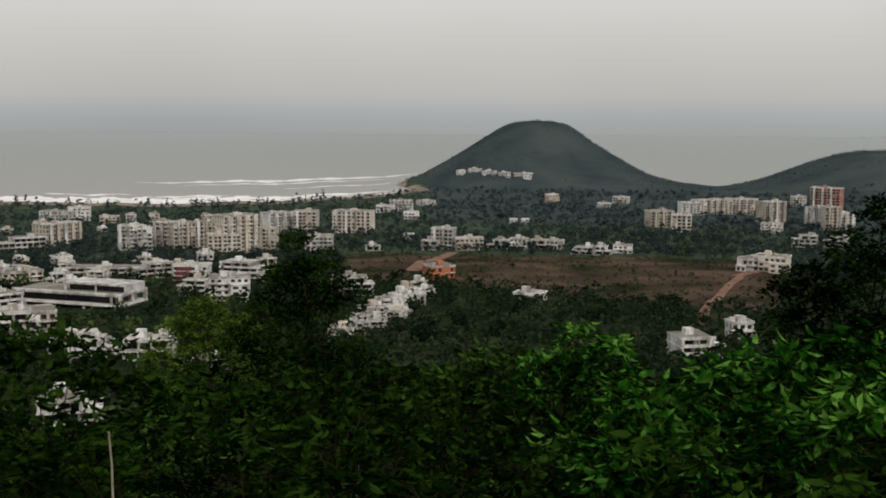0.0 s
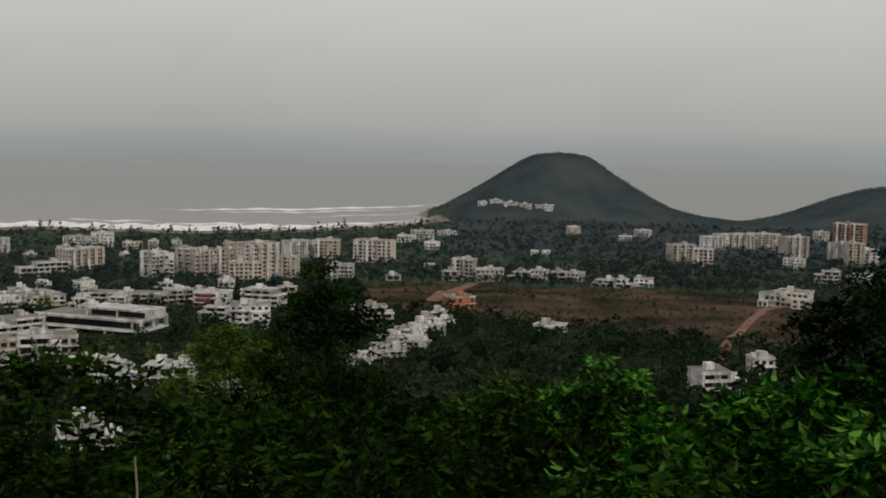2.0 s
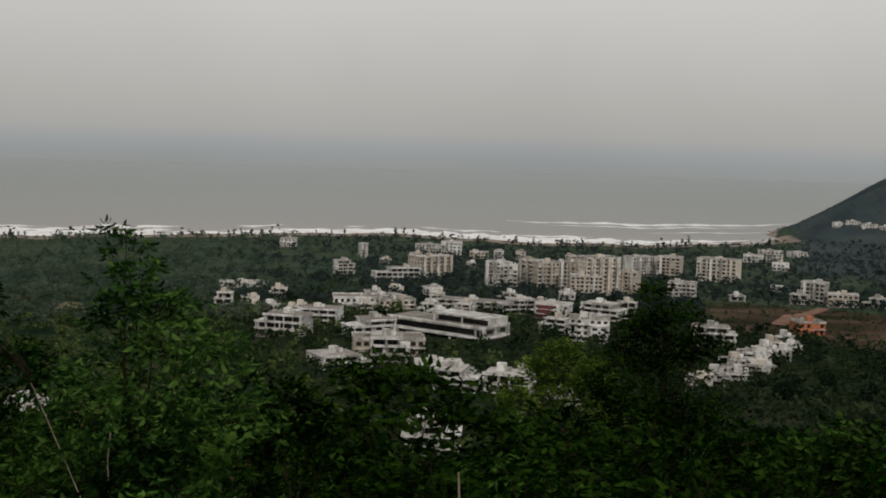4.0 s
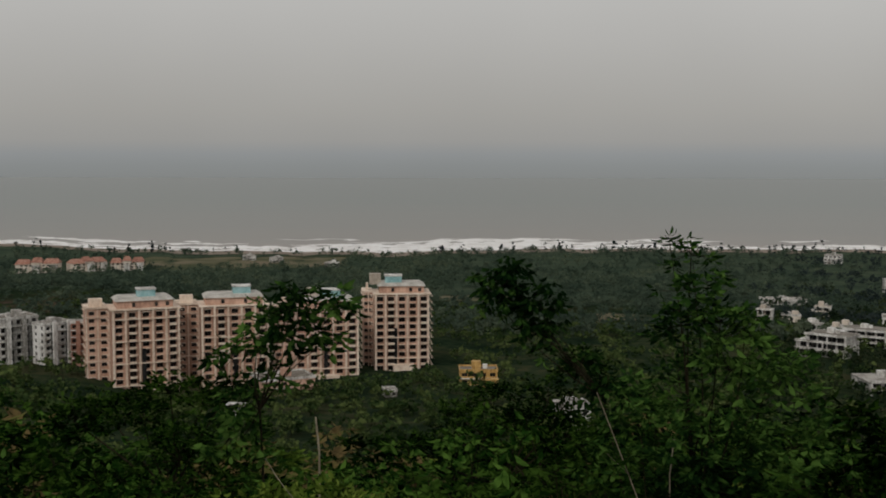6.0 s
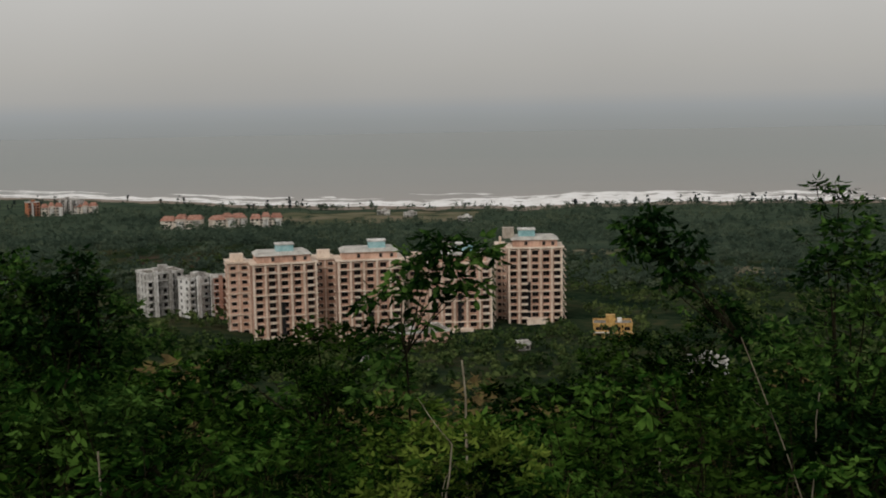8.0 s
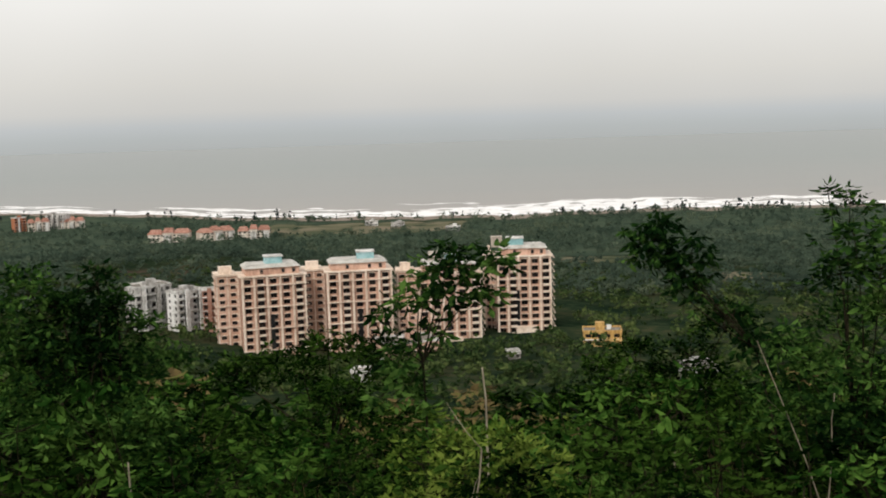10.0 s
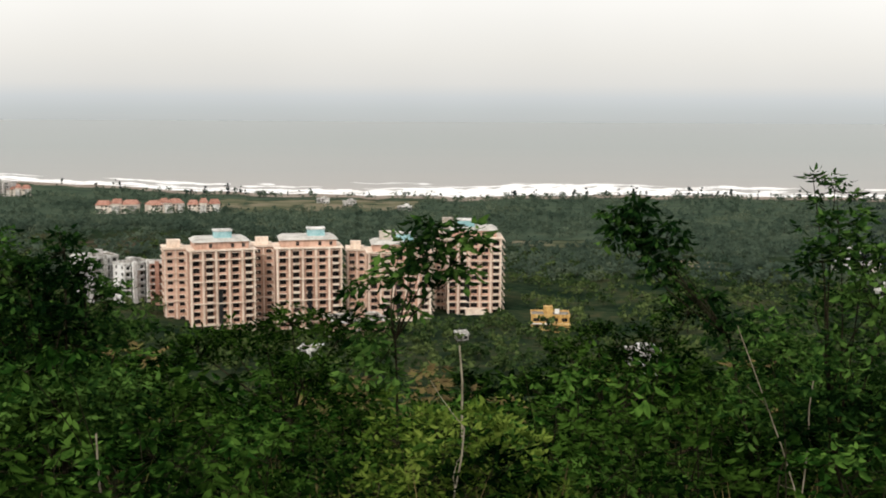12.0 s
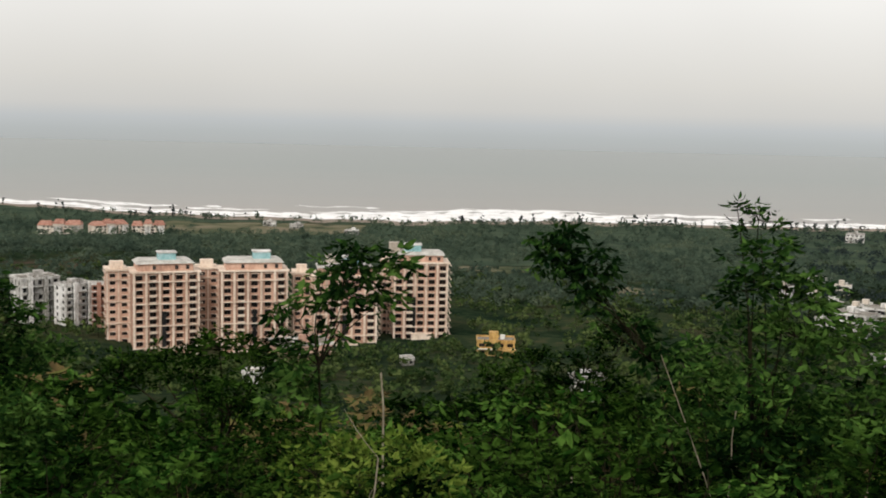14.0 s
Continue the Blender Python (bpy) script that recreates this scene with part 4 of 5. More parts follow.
GROUPS = ((BLOCKS, "apartment blocks behind the villas"), (HILL_HOUSES, "houses on the conical hill"), (FAR_TOWN, "buildings of the far town"), (FAR_TOWN_BEYOND, "buildings of the far town"), (MIDDLE_HOUSES, "houses beyond the red field"), (VILLAS, "villas below the slope"), (VILLAS_BEYOND, "villas below the slope"), (NEAR_HOUSES, "houses at the foot of the slope"), (NEAR_HOUSES_BEYOND, "houses at the foot of the slope"), (TERRACE, "row of terraced houses"), (RED_ROOFS, "red-roofed houses near the beach"))
rng_town = np.random.default_rng(8)
for rows, crowd in GROUPS:
    for colour, b, r, w, h in rows:
        house({"greyish": "grey"}.get(colour, colour), b, r, w, h, crowd, rng_town)

# smaller houses crowded between the villas and in the far town
for k in range(34):
    b, r = (rng_town.uniform(-41, -20.5), rng_town.uniform(590, 770)) if k < 22 else (rng_town.uniform(-37, -26), rng_town.uniform(930, 1250))
    if all(math.hypot(at(b, r)[0] - q[0], at(b, r)[1] - q[1]) > q[2] + 5 for q in KEEP_CLEAR):
        house(str(rng_town.choice(["white", "white", "beige", "cream"])), b, r, rng_town.uniform(8, 13), rng_town.uniform(3.6, 9), "villas below the slope", rng_town)


def long_house():
    """The long modern building: a glazed box on a shaded undercroft, framed by thick white slabs, with a set-back top floor."""
    x, y = at(-29.8, 556)
    KEEP_CLEAR.append((float(x), float(y), 36.0))
    for k in range(-3, 4):
        u = radians(-29.8 - 36)
        KEEP_CLEAR.append((float(x + 9 * k * math.cos(u)), float(y + 9 * k * math.sin(u)), 15.0))
    root = thing("modern_building", Matrix.Translation((x, y, float(ground_z(x, y)) - 2.4)) @ Matrix.Rotation(radians(-29.8 - 36), 4, "Z"), "long white modern building with dark ribbon glazing", "building")
    for name, dims, mat in (
            ("base", (-28, 26, 4.0, 20, -3, 4.4), "brown_roof"), ("floor_slab", (-30, 29, -1.5, 21, 4.403, 5.3), "white"),
            ("back_wall", (-28.5, 24, 2.2, 20, 5.303, 9.0), "roof"), ("roof_slab", (-30, 29, -1.5, 21, 9.003, 9.9), "white"),
            ("corner_pier", (-30, -28.9, -1.4, -0.3, 5.303, 9.0), "white"), ("corner_pier", (27.6, 29, -1.45, 0.4, 5.303, 9.0), "white"),
            ("corner_pier", (27.6, 28.9, 8.5, 9.7, 5.303, 9.0), "white"), ("corner_pier", (27.6, 28.9, 19.0, 20.8, 5.303, 9.0), "white"), ("corner_pier", (23.2, 24.0, -1.3, -0.4, 5.303, 9.0), "white"),
            ("terrace_wall", (-29.9, 28.9, -1.45, -1.2, 9.903, 10.7), "white"), ("end_terrace_wall", (28.6, 28.9, -1.1, 20.9, 9.903, 10.7), "white"),
            ("top_floor", (-4, 25, 7, 19, 9.965, 12.9), "glass"), ("top_roof", (-6, 28, 4.6, 20.5, 12.903, 13.7), "white"),
            ("top_end_wall", (26.8, 27.9, 4.8, 20.3, 9.965, 12.9), "white"), ("top_pier", (-5.6, -4.8, 4.8, 5.6, 9.965, 12.9), "white"), ("top_pier", (11, 11.7, 4.8, 5.5, 9.965, 12.9), "white"),
            ("undercroft_pier", (-24, -23, -0.8, 0.2, -3, 4.4), "roof"), ("undercroft_pier", (-8, -7, -0.8, 0.2, -3, 4.4), "roof"), ("undercroft_pier", (8, 9, -0.8, 0.2, -3, 4.4), "roof"), ("undercroft_pier", (25, 26, -0.8, 0.2, -3, 4.4), "roof"),
            ("garden_wall", (-26, 36, -10, -9.6, -3, 2.2), "white"), ("garden_wall", (-6, 40, -17, -16.6, -5, 0.2), "beige")):
        child(name, box_mesh(name, *dims, M[mat]), root)
    child("terrace_floor", box_mesh("terrace_floor", -29.8, 28.5, -1.1, 20.8, 9.904, 9.96, M["brown_roof"]), root, "brownish terrace floor")
    for k in range(4):
        child("glazing", box_mesh("glazing", -28.4 + k * 13.1, -15.4 + k * 13.1, 2.02, 2.18, 5.4, 8.95, M["glass"]), root, "dark ribbon glazing")
    for k in range(3):
        child("window", WINDOW, root, m=Matrix.Translation((24.1, 5 + k * 5.0, 7.1)) @ Matrix.Rotation(radians(90), 4, "Z") @ Matrix.Diagonal((4.4, 1, 3.2, 1)))
    for k in range(4):
        child("window", WINDOW, root, m=Matrix.Translation((-20 + k * 13.0, 3.92, 1.5)) @ Matrix.Diagonal((8, 1, 2.4, 1)))


long_house()


def earth_track(name, a, b, width, label):
    """A red earth road laid a little above the ground between two places (bearing, distance)."""
    n = 60
    t = np.linspace(0, 1, n)
    ax, ay = at(*a)
    bx, by = at(*b)
    px, py = ax + (bx - ax) * t, ay + (by - ay) * t
    d = np.array([bx - ax, by - ay]) / np.hypot(bx - ax, by - ay)
    off = 3 * np.sin(t * 4)
    vs = []
    for s in (-1, 1):
        w = width / 2 * s * (1 + 0.12 * np.sin(t * 17 + s)) + off
        x, y = px - d[1] * w, py + d[0] * w
        vs.append(np.stack([x, y, ground_z(x, y) + 0.35], -1))
        KEEP_CLEAR.extend((float(q), float(u), 7.0) for q, u in zip(x[::6], y[::6]))
    i = np.arange(n - 1)
    tagged(new(name, mesh_from(name, np.concatenate(vs), np.stack([i, n + i, n + i + 1, i + 1], -1), M["earth_road"])), label, "road", kind="structure")


earth_track("road_1", (-60.7, 490), (-62.4, 700), 5.0, "red earth track across the bare field")
earth_track("road_2", (-62.4, 700), (-64.4, 760), 6.5, "red earth track")
earth_track("road_3", (-46.5, 690), (-48.3, 840), 9, "red earth track up to the houses")


# ---- woods ----
def clear_of(x, y, margin=0.0):
    ok = np.ones(len(x), bool)
    for cx, cy, cr in KEEP_CLEAR:
        ok &= np.hypot(x - cx, y - cy) > cr + margin
    return ok


def woods(name, seed, count, r0, r1, height, flake, per_tree, mat, label, a0=-78, a1=34, keep=None, trunk=True, bare=False, slim=(0.55, 0.95), spread=0.17, margin=0.0):
    """Trees past counting: tapered stems under crowns of loose leaf clumps."""
    rng = np.random.default_rng(seed)
    r = r0 * (r1 / r0) ** rng.random(count)
    a = rng.uniform(a0, a1, count)
    x, y = at(a, r)
    ok = clear_of(x, y, margin) & (bare | (soil_mask(x, y) < 0.35 + 0.2 * rng.random(count))) & (meadow_mask(x, y) < 0.25 + 0.5 * rng.random(count) ** 5) & (ground_z(x, y) > 1.5)
    if keep is not None:
        ok &= keep(x, y)
    x, y, r = x[ok], y[ok], r[ok]
    n = len(x)
    z = ground_z(x, y)
    h = rng.uniform(*height, n) * (0.75 + 0.35 * rng.random(n))
    w = h * rng.uniform(*slim, n)
    lobe = rng.normal(0, 1, (n, 5, 3)) * np.stack([w * 0.36, w * 0.36, h * spread], -1)[:, None]
    lobe[:, :, 2] += (h * 0.62)[:, None]
    pick = rng.integers(0, 5, (n, per_tree))
    c = np.take_along_axis(lobe, pick[:, :, None], 1) + rand_dirs(rng, n * per_tree).reshape(n, per_tree, 3) * (w * 0.33)[:, None, None] * [1, 1, 0.7]
    c[:, :, 2] = np.maximum(c[:, :, 2], (h * 0.12)[:, None])
    c += np.stack([x, y, z], -1)[:, None]
    s = np.repeat(h * flake, per_tree) * rng.uniform(0.6, 1.3, n * per_tree)
    v, f = flakes(c.reshape(-1, 3), s, rng, 0.35)
    me = mesh_from(name, v, f, mat)
    root = tagged(new(name, me), label, "trees", kind="stuff")
    if trunk:
        b = np.stack([x, y, z], -1)
        t = np.array([[1, 0, 0], [-0.5, 0.87, 0], [-0.5, -0.87, 0]])
        v = np.concatenate([b[:, None] + t * (h * 0.025)[:, None, None] - [0, 0, 0.5], (b + np.stack([0 * h, 0 * h, h * 0.7], -1))[:, None]], 1).reshape(-1, 3)
        k = np.arange(n)[:, None] * 4
        tagged(child("trunks", mesh_from("trunks", v, np.concatenate([k + [[0, 1, 3]], k + [[1, 2, 3]], k + [[2, 0, 3]]]), M["bark"]), root), kind="stuff")
    return root


def not_beach(x, y):
    return ground_z(x, y) > 2.0


def fringe(x, y):
    z = ground_z(x, y)
    return (z > 1.6) & (z < 4.5)


def hill_only(x, y):
    return (bump_at(x, y, -53, 2000, 150) + bump_at(x, y, -72.1, 1950, 260) > 0.1)


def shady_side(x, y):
    """The side of the slope whose growth has shade put into its colour; the change runs over some twenty degrees."""
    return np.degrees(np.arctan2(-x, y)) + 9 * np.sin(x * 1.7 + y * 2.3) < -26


def town_side(x, y):
    """Where the town and the foot of the conical hill lie."""
    return np.degrees(np.arctan2(-x, y)) + 4 * np.sin(x * 0.031 + y * 0.023) < -22


def open_side(x, y):
    return ~shady_side(x, y)


woods("hillside_scrub", 21, 3000, 52, 210, (1.2, 3.4), 0.16, 84, M["forest"], "dense green scrub on the slope below the lookout", keep=open_side)
woods("hillside_scrub", 27, 3200, 52, 330, (1.2, 3.4), 0.16, 84, M["scrub_shaded"], "green scrub on the steep slope, shade put into its colour", keep=shady_side)
woods("valley_wood", 22, 8500, 180, 720, (2.8, 7.6), 0.28, 28, M["forest"], "dark green trees on the valley floor", keep=open_side)
woods("valley_wood", 28, 11500, 180, 780, (2.8, 7.8), 0.26, 28, M["wood_shaded"], "trees crowded round the villas, shade put into their colour", keep=shady_side)
woods("garden_trees", 31, 2600, 400, 980, (2.4, 6.2), 0.24, 34, M["wood_shaded"], "garden trees close before the villas, shade put into their colour", a0=-66, a1=-19, margin=-4.5)
woods("plain_wood", 23, 11500, 600, 1480, (3.5, 9.5), 0.25, 32, M["hazed_forest"], "green woods on the coastal plain, distance haze put into their colour", keep=lambda x, y: not_beach(x, y) & ~town_side(x, y))
woods("plain_wood", 29, 9000, 700, 1700, (3.0, 8.0), 0.27, 26, M["hazed_wood"], "woods round the town and the foot of the hill, blued with haze in their colour", keep=lambda x, y: not_beach(x, y) & town_side(x, y), a1=-12)
woods("shore_trees", 24, 520, 1380, 1640, (6, 12.5), 0.2, 70, M["hazed_wood"], "dark row of casuarinas behind the beach", keep=fringe, a0=-46, slim=(0.2, 0.34), spread=0.3)
woods("hill_wood", 25, 11000, 1780, 2600, (1.1, 2.2), 0.6, 10, M["hazed_scrub"], "scrub cover on the conical hill, blued with haze in its colour", keep=hill_only, a0=-85, a1=-44, trunk=False)
woods("field_scrub", 26, 1500, 590, 830, (0.8, 2.6), 0.4, 16, M["forest"], "low scrub scattered over the bare red field", a0=-64, a1=-42, trunk=False, bare=True)


# ---- the lookout's own slope: shrubs and small trees ----
def near_at(bearing, r):
    """Bearing and distance from the middle of the camera's stand."""
    x, y = at(bearing, r)
    return x + 0.11, y


def rooted(name, seed, bearing, r, lobes, leaf_len, per_lobe, leaf_mat, stem_r, label, category, fork=None, **more):
    """A plant rooted at (bearing, r); its lobes are given as (bearing, height above the sea, distance, radius)."""
    fx, fy = near_at(bearing, r)
    fz = float(ground_z(fx, fy))
    local = []
    for b, z, d, rad in lobes:
        x, y = near_at(b, d)
        local.append((x - fx, y - fy, z - fz, rad))
    top = None
    if fork:
        x, y = near_at(fork[0], fork[2])
        top = (x - fx, y - fy, fork[1] - fz)
    ob = plant(name, seed, local, leaf_len, per_lobe, leaf_mat, stem_r, label, category, trunk_top=top, **more)
    ob.matrix_world = Matrix.Translation((fx, fy, fz))
    return ob


rooted("small_tree", 1, 4.2, 8.3, [(3.7, 128.69, 8.4, 0.22), (1.8, 128.86, 8.3, 0.24), (0.2, 128.91, 8.3, 0.17), (2.1, 129.03, 8.3, 0.16), (3.6, 128.89, 8.4, 0.14),
       (5.3, 128.55, 8.4, 0.16), (1.0, 128.66, 8.3, 0.17), (2.7, 128.75, 8.3, 0.2), (4.6, 128.25, 8.4, 0.2), (5.0, 127.95, 8.4, 0.25), (3.6, 128.4, 8.4, 0.14)], 0.11, 380, "leaf_mid", 0.014,
       "thin sapling with drooping dark green leaves", "tree", fork=(4.0, 128.2, 8.3), whorl=6, droop=0.55)
rooted("small_tree", 2, -15.5, 9.0, [(-8.0, 129.02, 9.3, 0.20), (-9.4, 128.84, 9.3, 0.22), (-6.9, 128.95, 9.3, 0.17), (-8.4, 128.75, 9.3, 0.21), (-10.1, 128.62, 9.3, 0.14),
       (-11.4, 128.35, 9.3, 0.16), (-12.8, 128.1, 9.3, 0.25), (-7.6, 128.85, 9.3, 0.2), (-8.9, 128.6, 9.3, 0.16), (-9.8, 128.45, 9.3, 0.12)], 0.1, 520, "leaf_mid", 0.013,
       "leaning sapling with a drooping leafy head", "tree", fork=(-12.5, 128.1, 9.2), whorl=7, droop=0.95)
rooted("small_tree", 3, -17.2, 7.3, [(-16.7, 129.40, 7.3, 0.14), (-15.7, 129.47, 7.3, 0.07), (-16.9, 129.21, 7.2, 0.22), (-16.4, 128.97, 7.3, 0.22), (-18.1, 129.02, 7.2, 0.24),
       (-18.6, 128.73, 7.2, 0.29), (-16.2, 128.58, 7.6, 0.24), (-14.3, 128.36, 8.0, 0.24), (-15.1, 128.2, 7.8, 0.30), (-17.9, 128.30, 7.2, 0.34), (-20.2, 128.6, 7.4, 0.32), (-21.5, 128.2, 7.6, 0.36), (-19.2, 128.95, 7.3, 0.2), (-17.2, 128.0, 7.2, 0.36), (-15.6, 127.85, 7.5, 0.34), (-19.6, 127.95, 7.3, 0.4), (-13.4, 127.9, 8.0, 0.26)], 0.078, 640, "leaf_mid", 0.017,
       "tall bushy sapling with dark green leaves", "tree", whorl=7, droop=0.4)
rooted("large_shrub", 4, 19.5, 8.0, [(19.6, 128.88, 8.4, 0.2), (20.4, 128.6, 8.4, 0.32), (18.4, 128.54, 8.4, 0.24), (21.5, 128.32, 8.4, 0.4), (19.2, 128.22, 8.4, 0.36),
       (17.0, 128.2, 8.9, 0.25), (20.9, 127.95, 7.9, 0.42), (17.9, 127.9, 7.9, 0.36), (23.5, 128.5, 8.3, 0.45), (22.6, 128.85, 8.4, 0.28), (21.4, 128.75, 8.3, 0.2), (18.9, 128.72, 8.3, 0.16), (23.6, 127.95, 8.0, 0.4)], 0.075, 900, "leaf_mid", 0.03,
       "tall green shrub on the slope", "shrub", whorl=7, droop=0.55)
rooted("large_shrub", 5, 8.5, 11.2, [(8.7, 127.70, 11.4, 0.27), (7.1, 127.55, 11.4, 0.32), (9.9, 127.45, 11.4, 0.35), (5.8, 127.70, 11.4, 0.24), (5.4, 127.34, 11.4, 0.32),
       (11.6, 127.29, 12.4, 0.32), (13.2, 127.23, 12.4, 0.35), (8.2, 127.2, 10.8, 0.42)], 0.085, 560, "leaf_shaded", 0.035, "broad dark green shrub below the path", "shrub")
rooted("large_shrub", 6, -6.5, 14.0, [(-6.8, 126.95, 14.3, 0.34), (-5.4, 126.65, 14.3, 0.41), (-8.2, 126.62, 14.3, 0.38), (-3.7, 126.5, 13.3, 0.35), (-9.5, 126.92, 14.3, 0.36), (-11.2, 127.3, 14.3, 0.4), (-10.4, 126.5, 14.3, 0.5)],
       0.085, 560, "leaf_shaded", 0.035, "dark green shrub among dry grass", "shrub")
rooted("bright_bush", 7, 1.6, 6.1, [(4.3, 128.02, 6.4, 0.2), (2.4, 128.1, 6.3, 0.2), (0.4, 128.08, 6.3, 0.22), (-1.5, 127.98, 6.3, 0.2), (2.5, 128.0, 5.9, 0.24), (0.2, 127.85, 5.9, 0.24), (5.6, 127.8, 6.2, 0.22), (-3.2, 127.72, 6.2, 0.2), (-0.6, 127.7, 5.9, 0.25), (4, 127.7, 5.9, 0.25)],
       0.06, 800, "leaf_yellow", 0.02, "low yellow-green bush with fine leaves", "shrub", whorl=6, droop=0.0)
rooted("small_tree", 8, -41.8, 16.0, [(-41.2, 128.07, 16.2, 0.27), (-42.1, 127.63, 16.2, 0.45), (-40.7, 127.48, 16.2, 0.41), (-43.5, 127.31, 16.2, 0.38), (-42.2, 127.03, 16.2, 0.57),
       (-39.8, 127.04, 16.2, 0.42), (-38.6, 126.6, 16.2, 0.45), (-43.8, 126.3, 16.2, 0.5), (-41, 126.3, 16.0, 0.7)], 0.09, 620, "leaf_deep_shade", 0.05,
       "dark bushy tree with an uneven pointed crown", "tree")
rooted("large_shrub", 9, -37.0, 24.0, [(-36.7, 125.54, 24.2, 0.62), (-35.6, 125.14, 24.2, 0.62), (-38.3, 125.22, 24.2, 0.56), (-37.2, 124.7, 24.2, 0.7), (-34.5, 124.7, 24.0, 0.55), (-39.4, 124.5, 24.0, 0.6)],
       0.11, 420, "leaf_yellow", 0.05, "yellowish green shrub in soft new leaf", "shrub", droop=0.1)
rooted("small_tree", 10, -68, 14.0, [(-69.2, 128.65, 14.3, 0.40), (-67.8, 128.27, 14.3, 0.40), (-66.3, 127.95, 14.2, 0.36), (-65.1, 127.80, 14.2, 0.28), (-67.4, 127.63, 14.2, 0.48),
       (-69.4, 127.93, 14.3, 0.58), (-65.4, 127.40, 14.2, 0.40), (-69.0, 127.3, 14.3, 0.5), (-71.5, 128.4, 14.3, 0.6), (-66.5, 126.9, 14.2, 0.6), (-72.5, 127.6, 14.2, 0.7)], 0.085, 640, "leaf_deep_shade", 0.06,
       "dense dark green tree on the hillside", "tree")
rooted("broad_leaved_bush", 11, -63, 6.3, [(-59.4, 128.26, 6.7, 0.26), (-62.8, 128.38, 6.7, 0.28), (-65.8, 128.52, 6.7, 0.26), (-68.8, 128.62, 6.8, 0.25), (-55.6, 128.0, 6.7, 0.19), (-58.5, 128.05, 6.2, 0.27),
       (-62.2, 128.12, 6.2, 0.30), (-66.0, 128.28, 6.2, 0.30), (-69.5, 128.4, 6.3, 0.30), (-71.8, 128.5, 6.6, 0.3), (-60.4, 127.8, 5.9, 0.3), (-64.5, 127.85, 5.9, 0.32)], 0.125, 520, "leaf_bright", 0.02,
       "lush bush with whorls of bright green leaves", "shrub", whorl=6, droop=0.5, wid=0.3)
rooted("large_shrub", 12, -54.5, 9.0, [(-55.5, 128.13, 9.2, 0.22), (-57.2, 128.03, 9.2, 0.24), (-53.9, 127.96, 9.2, 0.22), (-55.8, 127.8, 9.2, 0.3), (-53.0, 127.75, 9.1, 0.16), (-57.6, 127.7, 9.1, 0.28)],
       0.09, 560, "leaf_bright", 0.03, "green leafy shrub behind the bright bush", "shrub", droop=0.5)
rooted("large_shrub", 18, -50.5, 9.4, [(-51.6, 127.84, 9.4, 0.26), (-49.4, 127.7, 9.5, 0.25), (-52.2, 127.55, 9.3, 0.3), (-48.0, 127.6, 9.6, 0.24), (-50.2, 127.45, 9.4, 0.32)],
       0.09, 520, "leaf_shaded", 0.025, "dark shrub, its neighbours' shade put into the leaf colour", "shrub")

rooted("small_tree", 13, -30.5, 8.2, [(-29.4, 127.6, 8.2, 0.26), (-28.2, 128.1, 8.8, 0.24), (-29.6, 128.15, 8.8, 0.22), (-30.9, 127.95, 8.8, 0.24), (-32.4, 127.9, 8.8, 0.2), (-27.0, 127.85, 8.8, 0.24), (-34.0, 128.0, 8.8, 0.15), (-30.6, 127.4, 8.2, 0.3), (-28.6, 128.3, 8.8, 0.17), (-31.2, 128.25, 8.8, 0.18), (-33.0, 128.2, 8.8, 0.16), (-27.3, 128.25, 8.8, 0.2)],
       0.11, 400, "leaf_deep_shade", 0.013, "sparse sapling with dark scattered leaves", "tree", whorl=6, droop=0.4)
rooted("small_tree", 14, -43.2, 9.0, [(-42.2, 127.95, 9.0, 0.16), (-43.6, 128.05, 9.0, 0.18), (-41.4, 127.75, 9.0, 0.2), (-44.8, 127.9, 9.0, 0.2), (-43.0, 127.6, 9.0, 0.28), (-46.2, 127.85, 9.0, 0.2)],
       0.10, 330, "leaf_deep_shade", 0.022, "sparse dark sapling below the lookout", "tree", whorl=6, droop=0.4)
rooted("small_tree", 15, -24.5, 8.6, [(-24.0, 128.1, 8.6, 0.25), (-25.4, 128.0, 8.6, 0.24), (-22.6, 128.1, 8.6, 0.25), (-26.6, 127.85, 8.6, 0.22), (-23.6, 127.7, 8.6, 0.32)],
       0.10, 380, "leaf_deep_shade", 0.022, "dark leafy sapling on the slope", "tree", whorl=6, droop=0.4)

# undergrowth that fills the slope: a few kinds of shrub, repeated
EDGE = ((-80, -8.5), (-69, -9.5), (-65, -11.0), (-61, -11.8), (-58, -11.3), (-53, -11.0), (-50, -11.8), (-46, -11.4), (-42, -11.6), (-38, -11.2), (-34, -11.8), (-32.4, -12.6), (-31, -15.4), (-30.3, -16.2), (-28.8, -16.2), (-28, -13.8), (-26.3, -12.0), (-25.5, -11.6), (-22, -11.2), (-18, -10.2),
        (-15, -10.4), (-12, -10.6), (-8.5, -10.8), (-5, -11.2), (-2, -12.6), (1, -12.6), (4, -12.2), (7, -11.9), (11, -11.6), (14, -11.5), (17, -10.2), (19.5, -9.0), (22, -7.8), (34, -7.5))
EB, EE = np.array(EDGE).T
rng_fill = np.random.default_rng(30)
KINDS = []
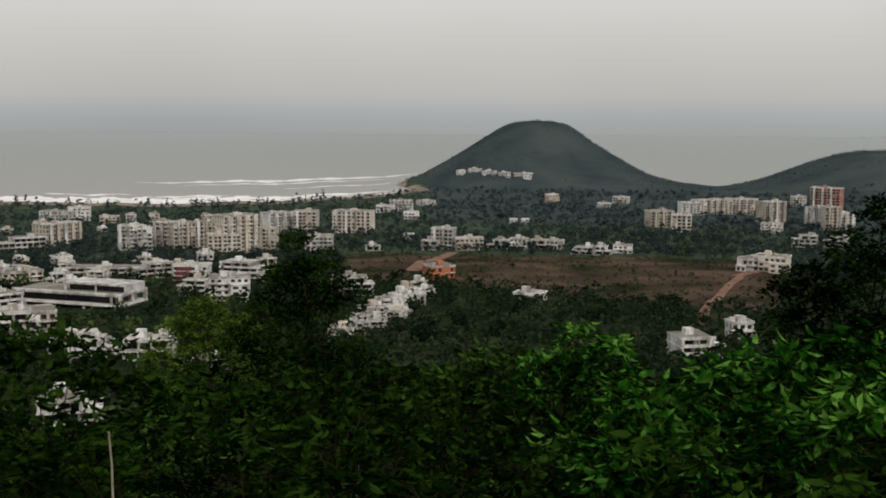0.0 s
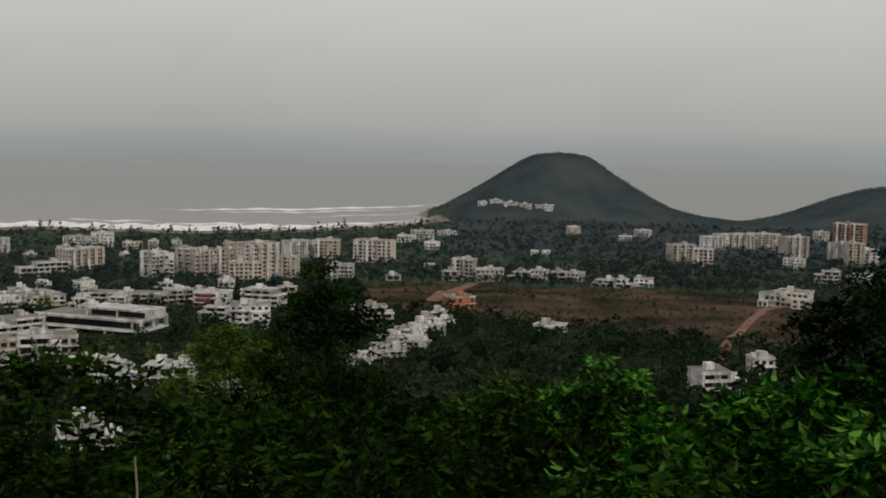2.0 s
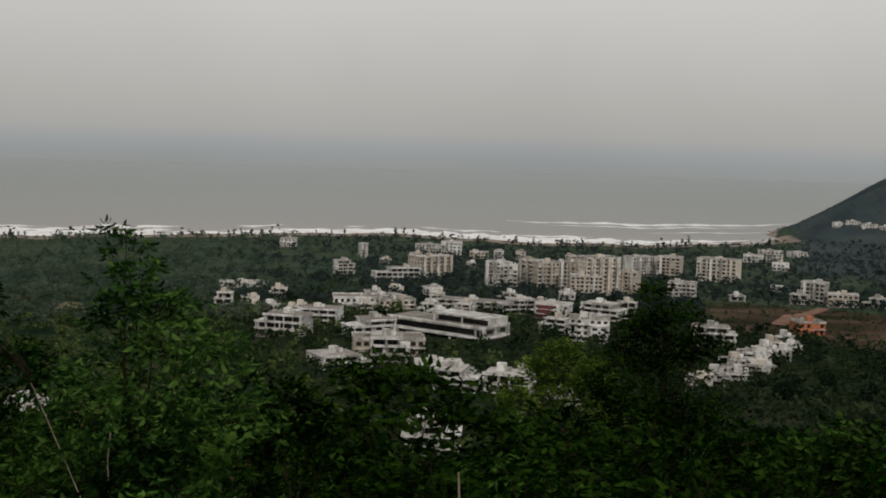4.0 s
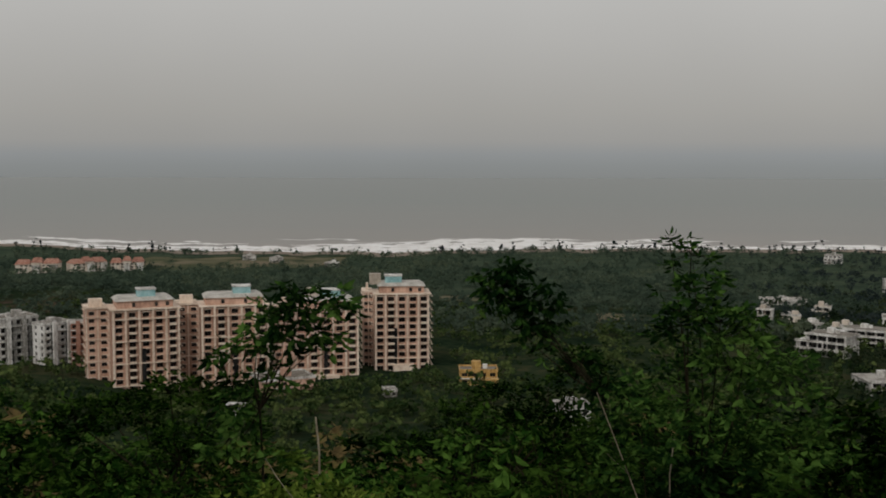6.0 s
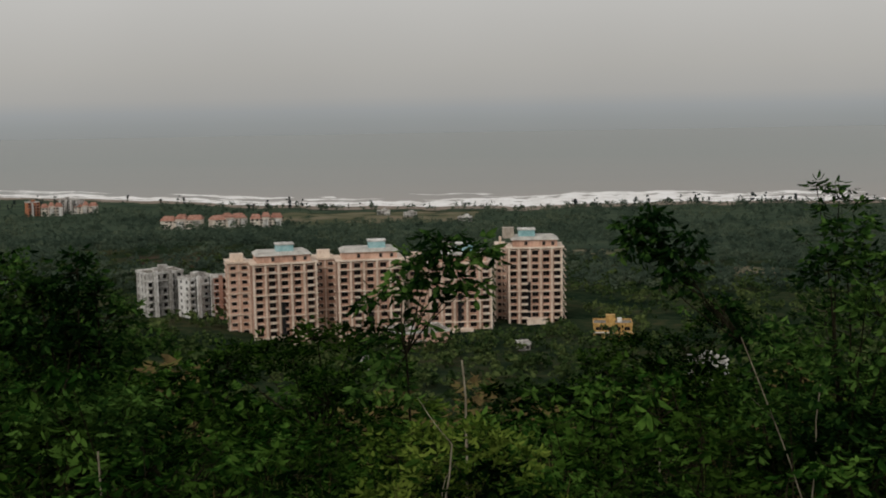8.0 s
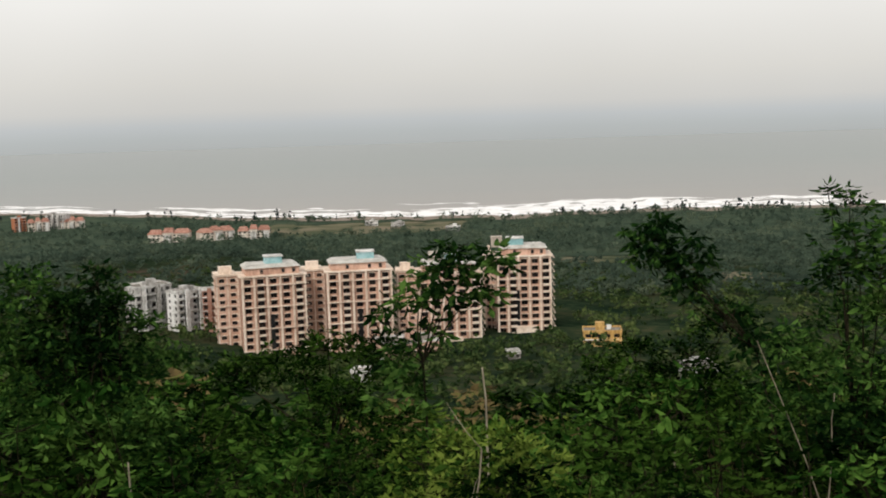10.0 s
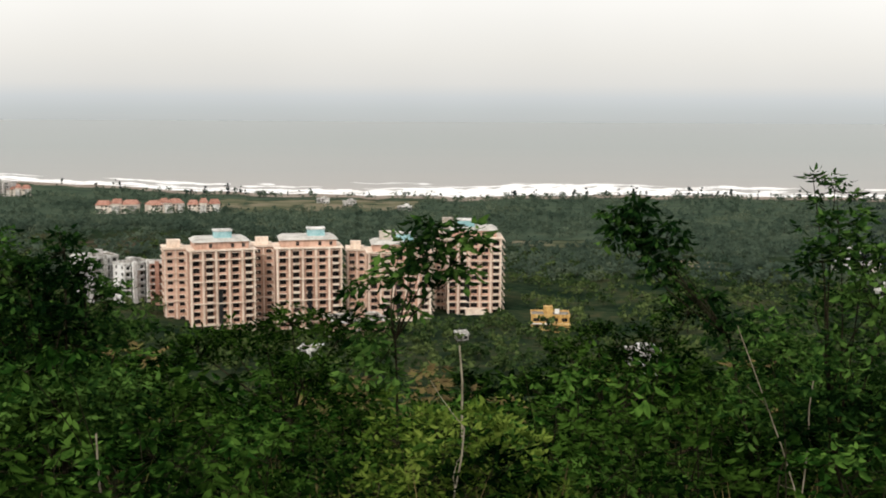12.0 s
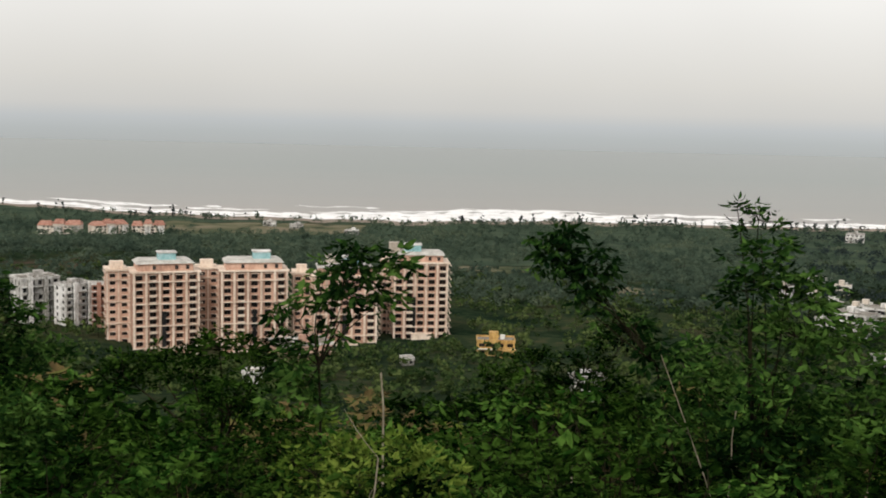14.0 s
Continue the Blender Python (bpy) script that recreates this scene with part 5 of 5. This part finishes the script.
for k, (mat, ll, lab) in enumerate((("leaf", 0.085, "green leafy shrub on the slope"), ("leaf_shaded", 0.08, "dark green tangled shrub on the slope"), ("leaf", 0.105, "broad-leaved green shrub on the slope"),
                                    ("leaf_shaded", 0.09, "dark leafy shrub with bare twigs"), ("leaf_yellow", 0.07, "yellowish fine-leaved shrub on the slope"), ("leaf", 0.07, "fine-leaved green shrub on the slope"),
                                    ("leaf_deep_shade", 0.085, "nearly black shrub, deep shade put into its leaf colour"), ("leaf_deep_shade", 0.10, "leafy shrub with drooping twigs, deep shade put into its colour"))):
    KINDS.append(plant("shrub", 40 + k, dome(rng_fill, 15, 1.7, 1.32, 0.06, (0.1, 0.27)), ll, 23 / (ll * ll * 13), mat, 0.012, lab, "shrub", droop=0.45 + 0.15 * (k % 3)))
    KINDS[-1]["group"] = "shrubs on the slope"
FAR_KINDS = []
for k, (mat, lab) in enumerate((("leaf", "green shrub further down the slope"), ("leaf_shaded", "dark shrub further down the slope"), ("leaf_shaded", "dark tangled shrub down the slope"), ("leaf_yellow", "yellowish shrub further down the slope"), ("grass", "dry brown withered shrub on the slope"), ("leaf_deep_shade", "shrub down the slope, deep shade put into its colour"))):
    FAR_KINDS.append(plant("shrub", 60 + k, dome(rng_fill, 9, 1.7, 1.25, 0.06, (0.2, 0.34)), 0.17, 70, mat, 0.012, lab, "shrub"))
    FAR_KINDS[-1]["group"] = "shrubs on the slope"
used = set()
for near, far, step, drop in ((5.2, 6.8, 3.2, 3.3), (7.0, 9.5, 2.5, 1.5), (9.5, 13.5, 1.8, 0.7), (14, 21, 1.4, 0.2), (22, 36, 1.2, 0.3)):
    for b in np.arange(-76, 30, step):
        bb = float(b + rng_fill.uniform(-0.5, 0.5) * step)
        d = float(rng_fill.uniform(near, far))
        edge = float(np.interp(bb, EB, EE)) - drop - abs(rng_fill.normal(0, 1.8)) + 0.6
        x, y = near_at(bb, d)
        gz = float(ground_z(x, y))
        top = 130 + d * math.tan(radians(edge))
        tall = min(max(top - gz, 0.55), 1.2 + d * 0.16)
        k = int(rng_fill.choice(6, p=(0.24, 0.3, 0.12, 0.18, 0.05, 0.11)))
        # towards the town most shrubs take the leaf colours that have shade put in
        if (bb < -24 and rng_fill.random() < 0.93) or (-24 < bb < -8 and rng_fill.random() < 0.55):
            k = 6 + k % 2 if bb < -24 else 1 + 2 * (k % 2)
        m = Matrix.Translation((x, y, gz)) @ Matrix.Rotation(rng_fill.uniform(0, 6.28), 4, "Z") @ Matrix.Diagonal((tall / 1.3 * rng_fill.uniform(0.85, 1.25),) * 2 + (tall / 1.45, 1))
        kind = KINDS[k]
        if d > 13.6:
            kind = FAR_KINDS[4 if rng_fill.random() < 0.09 and bb > -22 else (0, 1, 2, 1, 3, 0, 5, 5)[k]]
        if kind not in used:
            used.add(kind)
            kind.matrix_world = m
        else:
            ob = copy_thing(kind, m)
            ob.matrix_world = m


# dry stems and grass
def dry_stem(seed, bearing, r, top_z, lean=0.0, radius=0.011, twigs=2):
    rng = np.random.default_rng(seed)
    x, y = near_at(bearing, r)
    z = float(ground_z(x, y))
    h = top_z - z
    ux, uy = at(bearing - 90, 1.0)
    t = np.linspace(0, 1, 9)[:, None]
    p = np.array([0, 0, -0.2]) + t * np.array([ux * lean, uy * lean, h + 0.2]) + np.cumsum(rng.normal(0, 0.008, (9, 3)), 0) * [1, 1, 0]
    root = thing("dry_stem", Matrix.Translation((x, y, z)), "bare pale dry stem standing among shrubs", "stem", "dry stems on the slope")
    v, f = tube(p, radius * (1.15 - 0.5 * t[:, 0]), 7)
    child("stalk", mesh_from("stalk", v, f, M["dry"]), root)
    for k in range(twigs):
        a = p[4 + k * 2]
        v, f = limb(rng, a, a + rng.normal(0, 0.1, 3) + [0, 0, 0.16], radius * 0.4, radius * 0.2, 0.1, 4)
        child("twig", mesh_from("twig", v, f, M["dry"]), root)


for q in ((1, 0.9, 7.1, 128.42, 0.02, 0.009, 0), (2, -33.8, 6.0, 128.36, 0.0, 0.008, 0), (3, 3.0, 5.6, 128.35, 0.13, 0.006, 3), (4, -1.6, 5.6, 127.95, 0.14, 0.006, 1), (8, -44.5, 8.0, 127.5, 0.05, 0.006, 1), (9, 3.6, 5.4, 127.95, -0.1, 0.005, 2),
          (12, -18.6, 7.0, 128.6, -0.75, 0.0045, 2), (13, -8.1, 8.2, 127.55, 0.02, 0.009, 0), (14, 18.2, 6.6, 128.1, -0.05, 0.008, 0), (15, -15.6, 7.0, 128.35, 0.06, 0.005, 2), (16, 6.4, 6.2, 127.85, 0.12, 0.006, 2), (17, -20.5, 6.8, 128.0, 0.2, 0.007, 2)):
    dry_stem(*q)


def dry_grass():
    rng = np.random.default_rng(77)
    n = 2600
    b, r = rng.uniform(-20, 26, n), 5 + 45 * rng.random(n) ** 1.5
    x, y = at(b, r)
    z = ground_z(x, y)
    tip = np.stack([rng.normal(0, 0.25, n), rng.normal(0, 0.25, n), np.ones(n)], -1)
    tip /= np.linalg.norm(tip, axis=1, keepdims=True)
    side = np.cross(tip, rand_dirs(rng, n))
    side /= np.linalg.norm(side, axis=1, keepdims=True)
    ln = rng.uniform(0.35, 0.95, n)
    v, f = blades(np.stack([x, y, z - 0.05], -1), tip, side, ln, 0.018 + 0 * ln)
    tagged(new("dry_grass", mesh_from("dry_grass", v, f, M["grass"])), "dry straw-coloured grass between the shrubs", "grass", kind="stuff")


dry_grass()
